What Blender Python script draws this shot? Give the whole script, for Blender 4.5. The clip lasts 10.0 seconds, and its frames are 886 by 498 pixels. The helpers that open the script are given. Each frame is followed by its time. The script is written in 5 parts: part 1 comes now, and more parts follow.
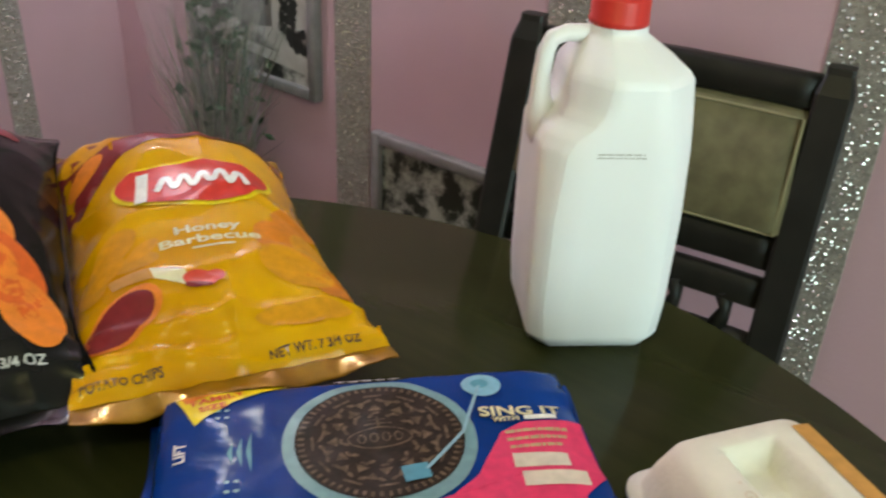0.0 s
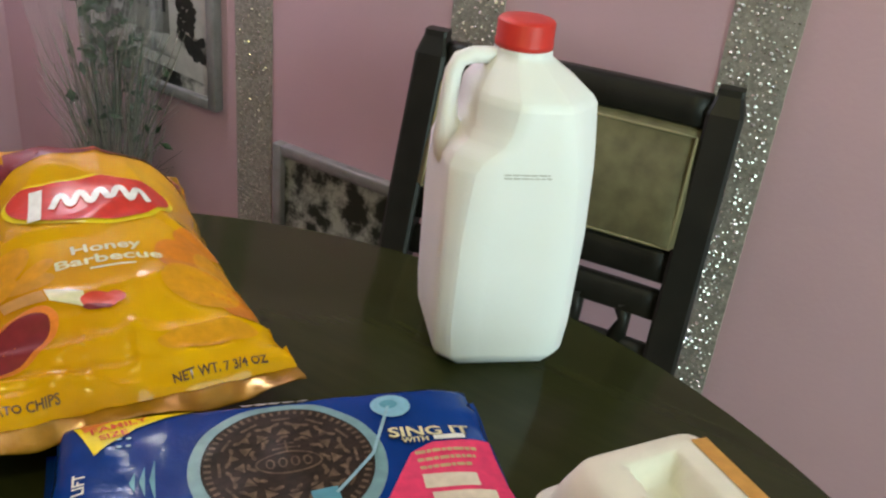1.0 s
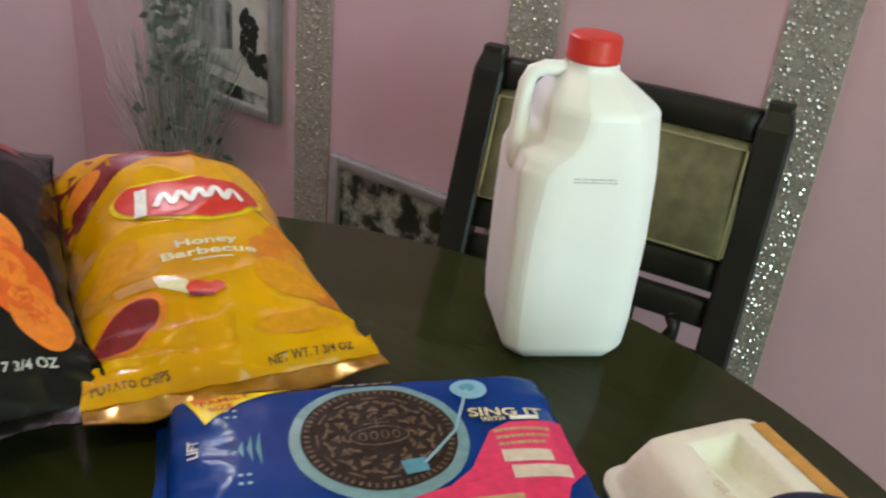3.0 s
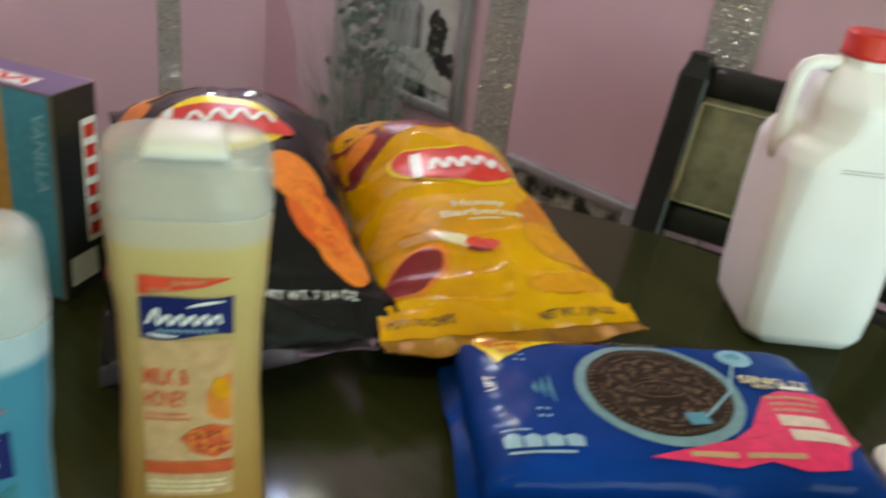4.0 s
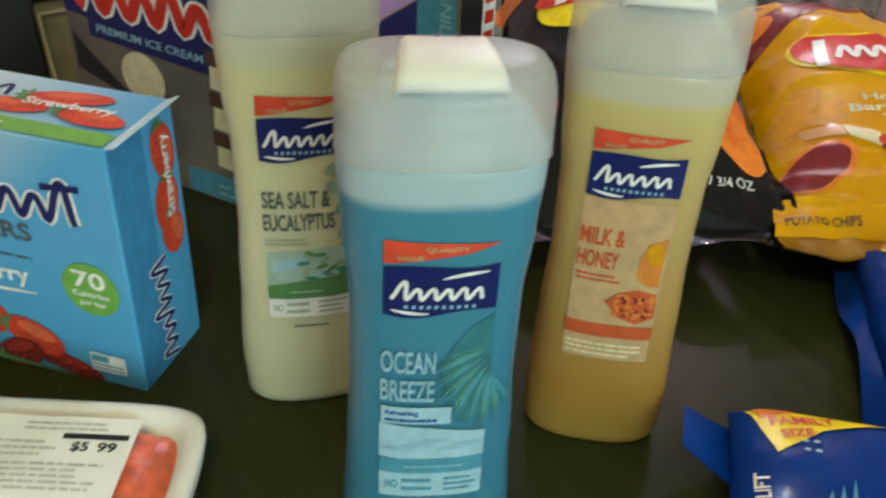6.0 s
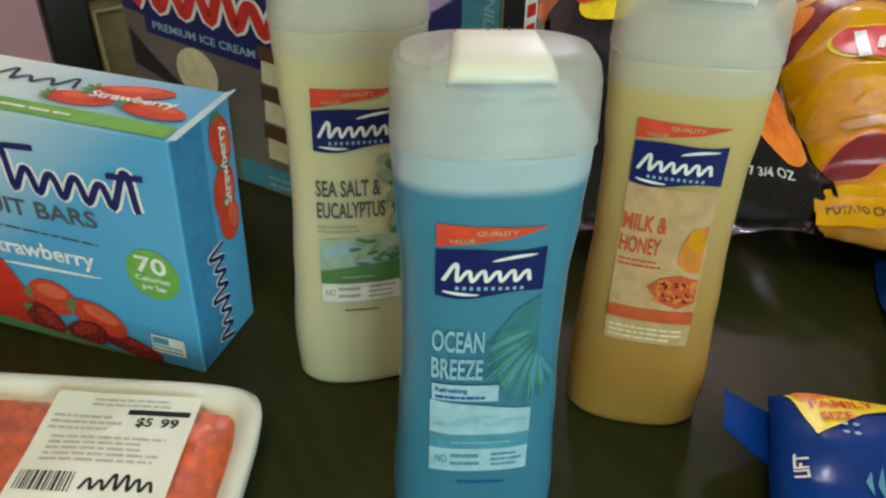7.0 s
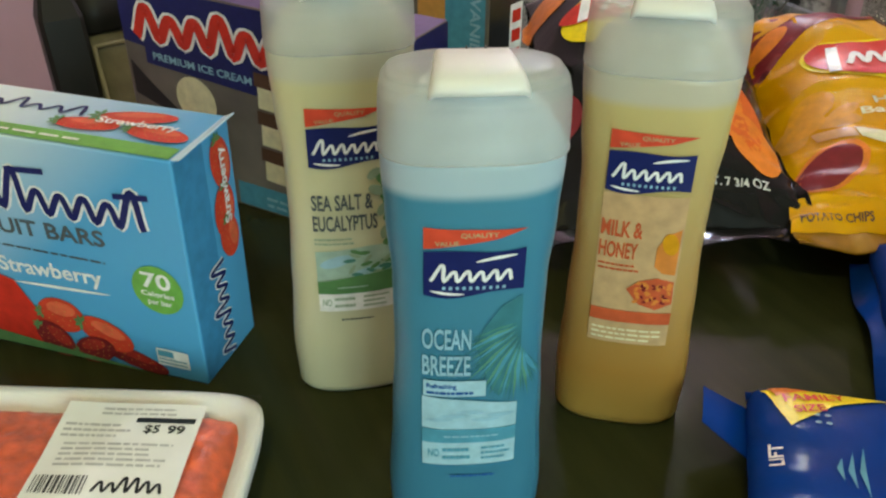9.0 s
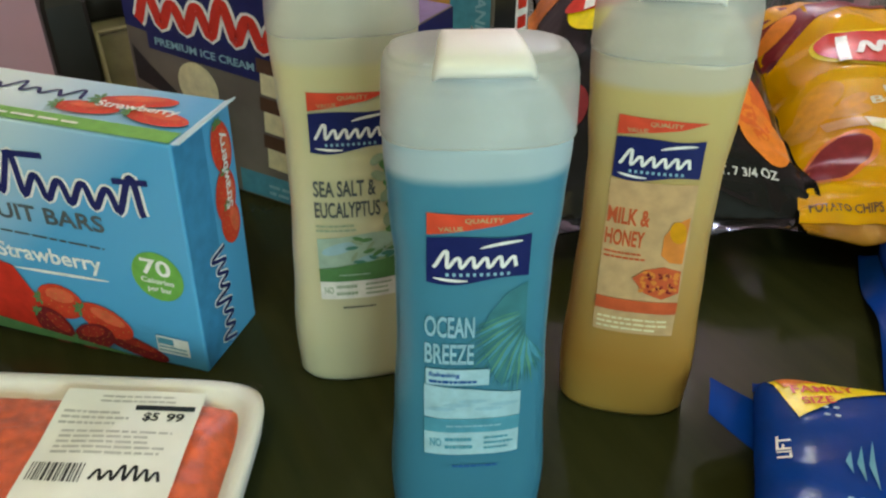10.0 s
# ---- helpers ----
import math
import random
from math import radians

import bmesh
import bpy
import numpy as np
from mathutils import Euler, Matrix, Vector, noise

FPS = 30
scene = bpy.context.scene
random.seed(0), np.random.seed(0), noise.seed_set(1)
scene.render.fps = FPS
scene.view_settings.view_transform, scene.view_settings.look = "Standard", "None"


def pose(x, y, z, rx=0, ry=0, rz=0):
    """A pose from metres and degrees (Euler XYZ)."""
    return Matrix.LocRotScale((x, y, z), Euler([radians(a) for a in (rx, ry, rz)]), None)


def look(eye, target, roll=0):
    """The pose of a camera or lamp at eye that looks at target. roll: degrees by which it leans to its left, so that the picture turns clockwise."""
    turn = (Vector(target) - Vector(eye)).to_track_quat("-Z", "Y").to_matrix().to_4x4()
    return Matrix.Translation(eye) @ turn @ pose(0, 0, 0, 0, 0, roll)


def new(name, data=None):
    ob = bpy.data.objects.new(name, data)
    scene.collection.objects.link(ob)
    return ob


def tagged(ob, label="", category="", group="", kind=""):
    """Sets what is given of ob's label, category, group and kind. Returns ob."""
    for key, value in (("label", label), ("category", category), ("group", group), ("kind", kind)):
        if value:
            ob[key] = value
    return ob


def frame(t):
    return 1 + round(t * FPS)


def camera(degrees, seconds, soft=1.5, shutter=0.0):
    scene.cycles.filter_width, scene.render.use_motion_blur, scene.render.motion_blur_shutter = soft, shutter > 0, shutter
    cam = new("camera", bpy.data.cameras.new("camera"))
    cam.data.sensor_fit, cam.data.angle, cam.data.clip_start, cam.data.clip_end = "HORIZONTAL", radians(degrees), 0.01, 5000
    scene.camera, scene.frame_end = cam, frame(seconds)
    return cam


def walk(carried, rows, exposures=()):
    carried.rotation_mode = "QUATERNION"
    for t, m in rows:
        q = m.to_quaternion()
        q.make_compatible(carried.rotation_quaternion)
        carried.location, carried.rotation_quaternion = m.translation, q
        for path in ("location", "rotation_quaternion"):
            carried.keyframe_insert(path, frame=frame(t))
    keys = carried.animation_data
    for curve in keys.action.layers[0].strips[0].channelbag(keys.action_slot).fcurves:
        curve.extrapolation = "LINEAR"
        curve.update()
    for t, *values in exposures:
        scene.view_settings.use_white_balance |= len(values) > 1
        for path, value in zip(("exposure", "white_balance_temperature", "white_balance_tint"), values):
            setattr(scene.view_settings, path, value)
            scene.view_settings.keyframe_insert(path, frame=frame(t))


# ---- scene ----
cam = camera(52.0, 10.0, soft=2.3, shutter=0.5)
PATH = [
    (0, (0.26, -0.475, 1.305), (-0.823, 0.901, 0.338), 2.8),
    (0.5, (0.256, -0.468, 1.306), (-0.716, 0.999, 0.356), 4.8),
    (1, (0.254, -0.476, 1.312), (-0.661, 1.036, 0.375), 6.0),
    (1.5, (0.257, -0.479, 1.314), (-0.658, 1.039, 0.387), 6.2),
    (2, (0.256, -0.487, 1.315), (-0.679, 1.021, 0.394), 6.2),
    (3.3, (0.26, -0.559, 1.32), (-0.774, 0.897, 0.418), 5.6),
    (3.5, (0.249, -0.581, 1.311), (-0.823, 0.85, 0.415), 5.8),
    (4, (0.206, -0.654, 1.292), (-0.98, 0.686, 0.397), 7.0),
    (4.5, (0.183, -0.681, 1.256), (-1.146, 0.484, 0.32), 7.5),
    (5, (0.165, -0.702, 1.255), (-1.234, 0.297, 0.232), 7.5),
    (5.5, (0.162, -0.702, 1.247), (-1.269, 0.167, 0.153), 5.1),
    (6, (0.16, -0.709, 1.263), (-1.289, 0.09, 0.141), 3.1),
    (6.2, (0.158, -0.718, 1.263), (-1.292, 0.058, 0.126), 3.2),
    (7.3, (0.182, -0.722, 1.278), (-1.309, -0.012, 0.15), 1.0),
    (7.5, (0.189, -0.725, 1.288), (-1.305, -0.01, 0.167), 0.6),
    (8, (0.197, -0.729, 1.287), (-1.309, 0.005, 0.195), 0.4),
    (8.5, (0.202, -0.731, 1.28), (-1.312, 0.004, 0.2), 0.3),
    (9, (0.198, -0.728, 1.275), (-1.311, 0.013, 0.192), 0.4),
    (9.5, (0.194, -0.729, 1.268), (-1.314, 0.009, 0.181), 0.6),
    (10, (0.194, -0.726, 1.269), (-1.31, 0.004, 0.172), 0.6),
]
walk(cam, [(t, look(eye, target, roll)) for t, eye, target, roll in PATH])

# ---- world and light ----
TABLE = 0.91
WALL_Y, WALL_X = 0.732, -1.72
EAST, SOUTH, CEIL = 2.3, -2.6, 2.44

world = bpy.data.worlds.new("world")
scene.world = world
world.use_nodes = True
sky = world.node_tree.nodes.new("ShaderNodeTexSky")
sky.sky_type, sky.sun_disc = "NISHITA", False
sky.sun_elevation, sky.sun_rotation = radians(35), radians(120)
world.node_tree.links.new(sky.outputs[0], world.node_tree.nodes["Background"].inputs[0])
world.node_tree.nodes["Background"].inputs[1].default_value = 0.1


def lamp(name, kind, m, power, colour, size=0.1, size_y=None):
    data = bpy.data.lights.new(name, kind)
    data.energy, data.color = power, colour
    if kind == "AREA":
        data.shape, data.size, data.size_y = "RECTANGLE", size, size_y or size
    else:
        data.shadow_soft_size = size
    ob = new(name, data)
    ob.matrix_world = m
    return ob


lamp("window_daylight", "AREA", look((EAST - 0.1, -0.72, 1.5), (0, -0.3, 1.0)), 42, (0.66, 0.93, 0.87), 1.2, 1.3)
lamp("ceiling_bulb_light", "POINT", pose(0.35, -0.95, 2.2), 12.5, (0.95, 0.86, 0.32), 0.09)
lamp("corner_bulb_light", "POINT", pose(-1.27, 0.42, 2.02), 15, (0.62, 0.70, 1.0), 0.018)
lamp("corner_bulb_light", "POINT", pose(-1.18, 0.47, 2.02), 14, (0.90, 0.90, 0.76), 0.018)


# ---- materials ----
def material(name, colour, rough=0.5, metal=0.0, spec=0.5, vary=0.08, scale=30.0, bump=0.0, bump_scale=200.0, coat=0.0, sub=0.0, trans=0.0, emit=0.0, stretch=None, fine=0.0):
    """A node material: base colour varied by two scales of noise, with fine relief."""
    mat = bpy.data.materials.new(name)
    mat.use_nodes = True
    nt = mat.node_tree
    p = nt.nodes["Principled BSDF"]
    p.inputs["Roughness"].default_value, p.inputs["Metallic"].default_value = rough, metal
    p.inputs["Specular IOR Level"].default_value, p.inputs["Coat Weight"].default_value = spec, coat
    p.inputs["Coat Roughness"].default_value = 0.08
    if trans:
        p.inputs["Transmission Weight"].default_value = trans
    if sub:
        p.inputs["Subsurface Weight"].default_value = sub
        p.inputs["Subsurface Radius"].default_value = (0.02, 0.02, 0.02)
        p.inputs["Subsurface Scale"].default_value = 0.6
    tex = nt.nodes.new("ShaderNodeTexCoord")
    coord = tex.outputs["Object"]
    if stretch:
        mp = nt.nodes.new("ShaderNodeMapping")
        mp.inputs["Scale"].default_value = stretch
        nt.links.new(coord, mp.inputs[0])
        coord = mp.outputs[0]
    n1 = nt.nodes.new("ShaderNodeTexNoise")
    n1.inputs["Scale"].default_value, n1.inputs["Detail"].default_value = scale, 6
    nt.links.new(coord, n1.inputs[0])
    ramp = nt.nodes.new("ShaderNodeValToRGB")
    ramp.color_ramp.elements[0].position, ramp.color_ramp.elements[1].position = 0.3, 0.7
    ramp.color_ramp.elements[0].color = (*[max(0, c * (1 - vary)) for c in colour], 1)
    ramp.color_ramp.elements[1].color = (*[min(1, c * (1 + vary)) for c in colour], 1)
    nt.links.new(n1.outputs["Fac"], ramp.inputs[0])
    nt.links.new(ramp.outputs[0], p.inputs["Base Color"])
    if fine:
        rr = nt.nodes.new("ShaderNodeMapRange")
        rr.inputs["To Min"].default_value, rr.inputs["To Max"].default_value = max(0, rough - fine), min(1, rough + fine)
        nt.links.new(n1.outputs["Fac"], rr.inputs[0])
        nt.links.new(rr.outputs[0], p.inputs["Roughness"])
    if bump:
        n2 = nt.nodes.new("ShaderNodeTexNoise")
        n2.inputs["Scale"].default_value, n2.inputs["Detail"].default_value = bump_scale, 4
        nt.links.new(coord, n2.inputs[0])
        b = nt.nodes.new("ShaderNodeBump")
        b.inputs["Strength"].default_value, b.inputs["Distance"].default_value = bump, 0.002
        nt.links.new(n2.outputs["Fac"], b.inputs["Height"])
        nt.links.new(b.outputs[0], p.inputs["Normal"])
    return mat


M = {}
def mat(name, colour=None, **kw):
    if name not in M:
        M[name] = material(name, colour, **kw)
    return M[name]


mat("wall_paint", (0.60, 0.40, 0.45), rough=0.55, vary=0.05, scale=3, bump=0.25, bump_scale=120, fine=0.08)
mat("ceiling_paint", (0.75, 0.74, 0.72), rough=0.8, vary=0.03)
mat("floor_wood", (0.16, 0.10, 0.06), rough=0.4, vary=0.3, scale=8, stretch=(1, 8, 1))
mat("table_wood", (0.0305, 0.0335, 0.0120), rough=0.13, spec=0.05, vary=0.16, scale=10, stretch=(1, 7, 1), bump=0.03, bump_scale=40, fine=0.03)
mat("chair_wood", (0.013, 0.0125, 0.010), rough=0.42, spec=0.25, vary=0.3, scale=18, bump=0.1, bump_scale=90)
mat("pad_welt", (0.26, 0.23, 0.12), rough=0.7, vary=0.1)
mat("pad_fabric", (0.150, 0.132, 0.066), rough=0.75, vary=0.25, scale=40, bump=0.5, bump_scale=700)
mat("glitter_base", (0.33, 0.305, 0.27), rough=0.6, vary=0.3, scale=160, bump=0.6, bump_scale=500)
mat("glitter_gem", (0.56, 0.55, 0.51), rough=0.24, metal=0.75, vary=0.2, scale=400)
mat("jug_plastic", (0.88, 0.90, 0.91), rough=0.42, vary=0.02, scale=12, sub=0.25, bump=0.05, bump_scale=300)
mat("cap_red", (0.62, 0.03, 0.02), rough=0.4, vary=0.06)
mat("dark_ink", (0.06, 0.06, 0.065), rough=0.6)
mat("bag_yellow", (0.66, 0.34, 0.0), rough=0.12, spec=0.18, vary=0.18, scale=9, bump=0.2, bump_scale=60)
mat("bag_black", (0.006, 0.006, 0.005), rough=0.10, spec=0.22, vary=0.3, scale=9, bump=0.15, bump_scale=60)
mat("cookie_pack_blue", (0.003, 0.038, 0.235), rough=0.17, spec=0.065, vary=0.18, scale=18, bump=0.45, bump_scale=46)
mat("seal_gold", (0.30, 0.155, 0.008), rough=0.16, metal=0.35, spec=0.3, vary=0.3, scale=30, bump=0.3, bump_scale=90)
mat("box_blue", (0.09, 0.33, 0.62), rough=0.38, vary=0.1, scale=6)
mat("carton_brown", (0.15, 0.13, 0.11), rough=0.4, vary=0.35, scale=14)
mat("foam_white", (0.82, 0.80, 0.76), rough=0.6, vary=0.03, scale=60, bump=0.2, bump_scale=400)
mat("meat", (0.72, 0.125, 0.04), rough=0.35, vary=0.30, scale=120, bump=0.8, bump_scale=220, coat=0.6)
mat("pulp", (0.74, 0.70, 0.61), rough=0.7, vary=0.04, scale=80, bump=0.2, bump_scale=300)
mat("frame_grey", (0.23, 0.22, 0.22), rough=0.4, vary=0.2)


e = M["bag_yellow"].node_tree.nodes["Color Ramp"].color_ramp.elements
e[0].color, e[1].color = (0.56, 0.225, 0.0, 1), (0.76, 0.43, 0.0, 1)

# The fruit bar carton's print fades from pale blue at its top left to a full blue.
nt = M["box_blue"].node_tree
sep, mad, ramp = nt.nodes.new("ShaderNodeSeparateXYZ"), nt.nodes.new("ShaderNodeMath"), nt.nodes.new("ShaderNodeValToRGB")
nt.links.new(nt.nodes["Texture Coordinate"].outputs["Object"], sep.inputs[0])
mul = nt.nodes.new("ShaderNodeMath")
mul.operation, mul.inputs[1].default_value = "MULTIPLY", 4.6
nt.links.new(sep.outputs["Z"], mul.inputs[0])
mad.operation, mad.inputs[1].default_value = "MULTIPLY_ADD", -4.2
nt.links.new(sep.outputs["X"], mad.inputs[0])
nt.links.new(mul.outputs[0], mad.inputs[2])
nt.links.new(mad.outputs[0], ramp.inputs[0])
e = ramp.color_ramp.elements
e[0].position, e[0].color = 0.0, (0.085, 0.36, 0.64, 1)
e[1].position, e[1].color = 0.50, (0.62, 0.73, 0.74, 1)
nt.links.new(ramp.outputs[0], nt.nodes["Principled BSDF"].inputs["Base Color"])


# ---- mesh helpers ----
def part(name, bm, material_name, parent=None, label="", smooth=True):
    """Links a bmesh as one mesh object, under a thing or a part of it."""
    me = bpy.data.meshes.new(name)
    bm.normal_update()
    bm.to_mesh(me)
    bm.free()
    if smooth:
        me.shade_smooth()
    names = material_name if isinstance(material_name, (list, tuple)) else [material_name]
    for n in names:
        me.materials.append(M[n])
    ob = new(name, me)
    ob.parent = parent
    return tagged(ob, label=label)


def thing(name, m, label, category, group="", kind=""):
    ob = new(name)
    ob.empty_display_size = 0.05
    ob.matrix_world = m
    return tagged(ob, label, category, group, kind)


def put(bm, verts, faces, index=0):
    vs = [bm.verts.new(v) for v in verts]
    for f in faces:
        try:
            bm.faces.new([vs[i] for i in f]).material_index = index
        except ValueError:
            pass
    return vs


def box(bm, x0, y0, z0, x1, y1, z1, bevel=0.0, m=None, segments=2, index=0):
    """A box with rounded edges, in place."""
    ret = bmesh.ops.create_cube(bm, size=1)
    vs = ret["verts"]
    bmesh.ops.scale(bm, verts=vs, vec=(x1 - x0, y1 - y0, z1 - z0))
    bmesh.ops.translate(bm, verts=vs, vec=((x0 + x1) / 2, (y0 + y1) / 2, (z0 + z1) / 2))
    faces = {f for v in vs for f in v.link_faces}
    for f in faces:
        f.material_index = index
    if bevel:
        edges = list({e for v in vs for e in v.link_edges})
        out = bmesh.ops.bevel(bm, geom=edges, offset=bevel, segments=segments, affect="EDGES", profile=0.5)
        vs = list({v for f in out["faces"] for v in f.verts} | {v for v in vs if v.is_valid})
    if m:
        bmesh.ops.transform(bm, matrix=m, verts=vs)
    return bm


def loft(bm, rings, cap_start=True, cap_end=True, index=0):
    """Skin through rings of equally many points."""
    rows = [[bm.verts.new(p) for p in ring] for ring in rings]
    n = len(rows[0])
    for a, b in zip(rows, rows[1:]):
        for i in range(n):
            bm.faces.new((a[i], a[(i + 1) % n], b[(i + 1) % n], b[i])).material_index = index
    if cap_start:
        bm.faces.new(rows[0][::-1]).material_index = index
    if cap_end:
        bm.faces.new(rows[-1]).material_index = index
    return rows


def superring(a, b, z, power=2.0, n=48, cx=0.0, cy=0.0):
    """A ring like an ellipse, squarer with a higher power."""
    out = []
    for i in range(n):
        t = 2 * math.pi * i / n
        c, s = math.cos(t), math.sin(t)
        out.append((cx + a * math.copysign(abs(c) ** (2 / power), c), cy + b * math.copysign(abs(s) ** (2 / power), s), z))
    return out


def lerp_table(rows, z):
    """Values between the rows of a table (first column z), smoothly."""
    for lo, hi in zip(rows, rows[1:]):
        if z <= hi[0]:
            f = (z - lo[0]) / (hi[0] - lo[0]) if hi[0] > lo[0] else 0
            f = max(0.0, min(1.0, f))
            f = f * f * (3 - 2 * f)
            return [p + (q - p) * f for p, q in zip(lo[1:], hi[1:])]
    return list(rows[-1][1:])


def tube(bm, path, radius, n=10, closed_ends=True, flat=1.0):
    """A round bar along a path of points; radius may be a list."""
    pts = [Vector(p) for p in path]
    rings = []
    side = None
    for i, p in enumerate(pts):
        d = (pts[min(i + 1, len(pts) - 1)] - pts[max(i - 1, 0)]).normalized()
        if side is None:
            side = d.cross(Vector((0, 0, 1)))
            if side.length < 1e-3:
                side = d.cross(Vector((0, 1, 0)))
        side = (side - d * side.dot(d)).normalized()
        up = side.cross(d)
        r = radius[i] if isinstance(radius, (list, tuple)) else radius
        rings.append([p + (side * math.cos(2 * math.pi * k / n) + up * math.sin(2 * math.pi * k / n) * flat) * r for k in range(n)])
    loft(bm, rings, closed_ends, closed_ends)
    return bm


# ---- the room ----
def slab(name, x0, y0, z0, x1, y1, z1, material_name, label, category):
    ob = part(name, box(bmesh.new(), x0, y0, z0, x1, y1, z1), material_name, smooth=False)
    return tagged(ob, label, category, kind="structure")


slab("floor", WALL_X - 0.1, SOUTH - 0.1, -0.1, EAST + 0.1, WALL_Y + 0.1, 0.0, "floor_wood", "dark brown wooden floor of the dining room", "floor")
slab("ceiling", WALL_X - 0.1, SOUTH - 0.1, CEIL, EAST + 0.1, WALL_Y + 0.1, CEIL + 0.1, "ceiling_paint", "plain white painted ceiling", "ceiling")
slab("wall_north", WALL_X - 0.1, WALL_Y, 0, EAST + 0.1, WALL_Y + 0.1, CEIL, "wall_paint", "mauve pink painted wall with glittering vertical strips", "wall")
slab("wall_west", WALL_X - 0.1, SOUTH - 0.1, 0, WALL_X, WALL_Y, CEIL, "wall_paint", "mauve pink painted side wall", "wall")
slab("wall_south", WALL_X, SOUTH - 0.1, 0, EAST + 0.1, SOUTH, CEIL, "wall_paint", "plain mauve pink painted wall", "wall")
bm = bmesh.new()
box(bm, EAST, SOUTH, 0, EAST + 0.1, -1.42, CEIL)
box(bm, EAST, -0.02, 0, EAST + 0.1, WALL_Y, CEIL)
box(bm, EAST, -1.42, 0, EAST + 0.1, -0.02, 0.85)
box(bm, EAST, -1.42, 2.15, EAST + 0.1, -0.02, CEIL)
tagged(part("wall_east", bm, "wall_paint", smooth=False), "mauve pink painted wall with a window opening", "wall", kind="structure")


def wall_strip(m, width, height, z0, seed):
    """A strip of glitter foil with many small facets."""
    rnd = random.Random(seed)
    strip = thing("glitter_strip", m, "vertical silver glitter strip stuck on the pink wall", "wall strip", "glitter strips on the walls")
    part("backing", box(bmesh.new(), -width / 2, -0.003, z0, width / 2, 0.0, z0 + height), "glitter_base", strip, smooth=False)
    gems = bmesh.new()
    step = 0.0078
    for j in range(int(height / step)):
        for i in range(int(width / step)):
            x = -width / 2 + (i + 0.5 + 0.5 * (j % 2)) * step + rnd.uniform(-0.002, 0.002)
            z = z0 + (j + 0.5) * step + rnd.uniform(-0.002, 0.002)
            if abs(x) > width / 2 - 0.003:
                continue
            r = rnd.choice((0.0010, 0.0013, 0.0016, 0.0019, 0.0023, 0.0028, 0.0036))
            tx, tz = rnd.uniform(-0.0016, 0.0016), rnd.uniform(-0.0016, 0.0016)
            k = 5
            ring = [(x + r * math.cos(2 * math.pi * q / k), -0.0045, z + r * math.sin(2 * math.pi * q / k)) for q in range(k)]
            put(gems, ring + [(x + tx, -0.0045 - r * 0.7, z + tz)], [(q, (q + 1) % k, k) for q in range(k)])
    tagged(part("glitter", gems, "glitter_gem", strip, "sparkling silver facets", smooth=False), kind="stuff")
    return strip


for n, x in enumerate((-0.930, -0.458, -0.030)):
    wall_strip(pose(x, WALL_Y, 0), 0.092, 1.35, 0.2, n)
wall_strip(pose(-1.40, WALL_Y, 0), 0.092, 1.35, 0.2, 7)
wall_strip(pose(WALL_X, 0.46, 0, 0, 0, 90), 0.06, 1.35, 0.2, 9)

# ---- the table ----
TABLE_C, TABLE_R = (-0.0558, -0.4156), 0.574


def round_table():
    t = thing("dining_table", pose(*TABLE_C, 0), "round counter-height dining table with dark espresso wooden top", "table")
    prof = [(TABLE_R - 0.012, TABLE - 0.035), (TABLE_R - 0.002, TABLE - 0.03), (TABLE_R, TABLE - 0.014), (TABLE_R - 0.002, TABLE - 0.005), (TABLE_R - 0.008, TABLE), ]
    loft(bm := bmesh.new(), [superring(r, r, z, n=128) for r, z in prof])
    part("tabletop", bm, "table_wood", t)
    loft(bm := bmesh.new(), [superring(r, r, z, n=64) for r, z in ((0.42, TABLE - 0.11), (0.42, TABLE - 0.036))])
    part("apron", bm, "table_wood", t)
    loft(bm := bmesh.new(), [superring(r, r, z, n=32) for r, z in ((0.07, 0.1), (0.09, 0.3), (0.06, 0.5), (0.09, 0.7), (0.12, 0.80))])
    part("pedestal", bm, "table_wood", t)
    loft(bm := bmesh.new(), [superring(r, r, z, n=48) for r, z in ((0.30, 0.0), (0.30, 0.04), (0.25, 0.07), (0.10, 0.10))])
    part("base", bm, "table_wood", t)
    return t


round_table()

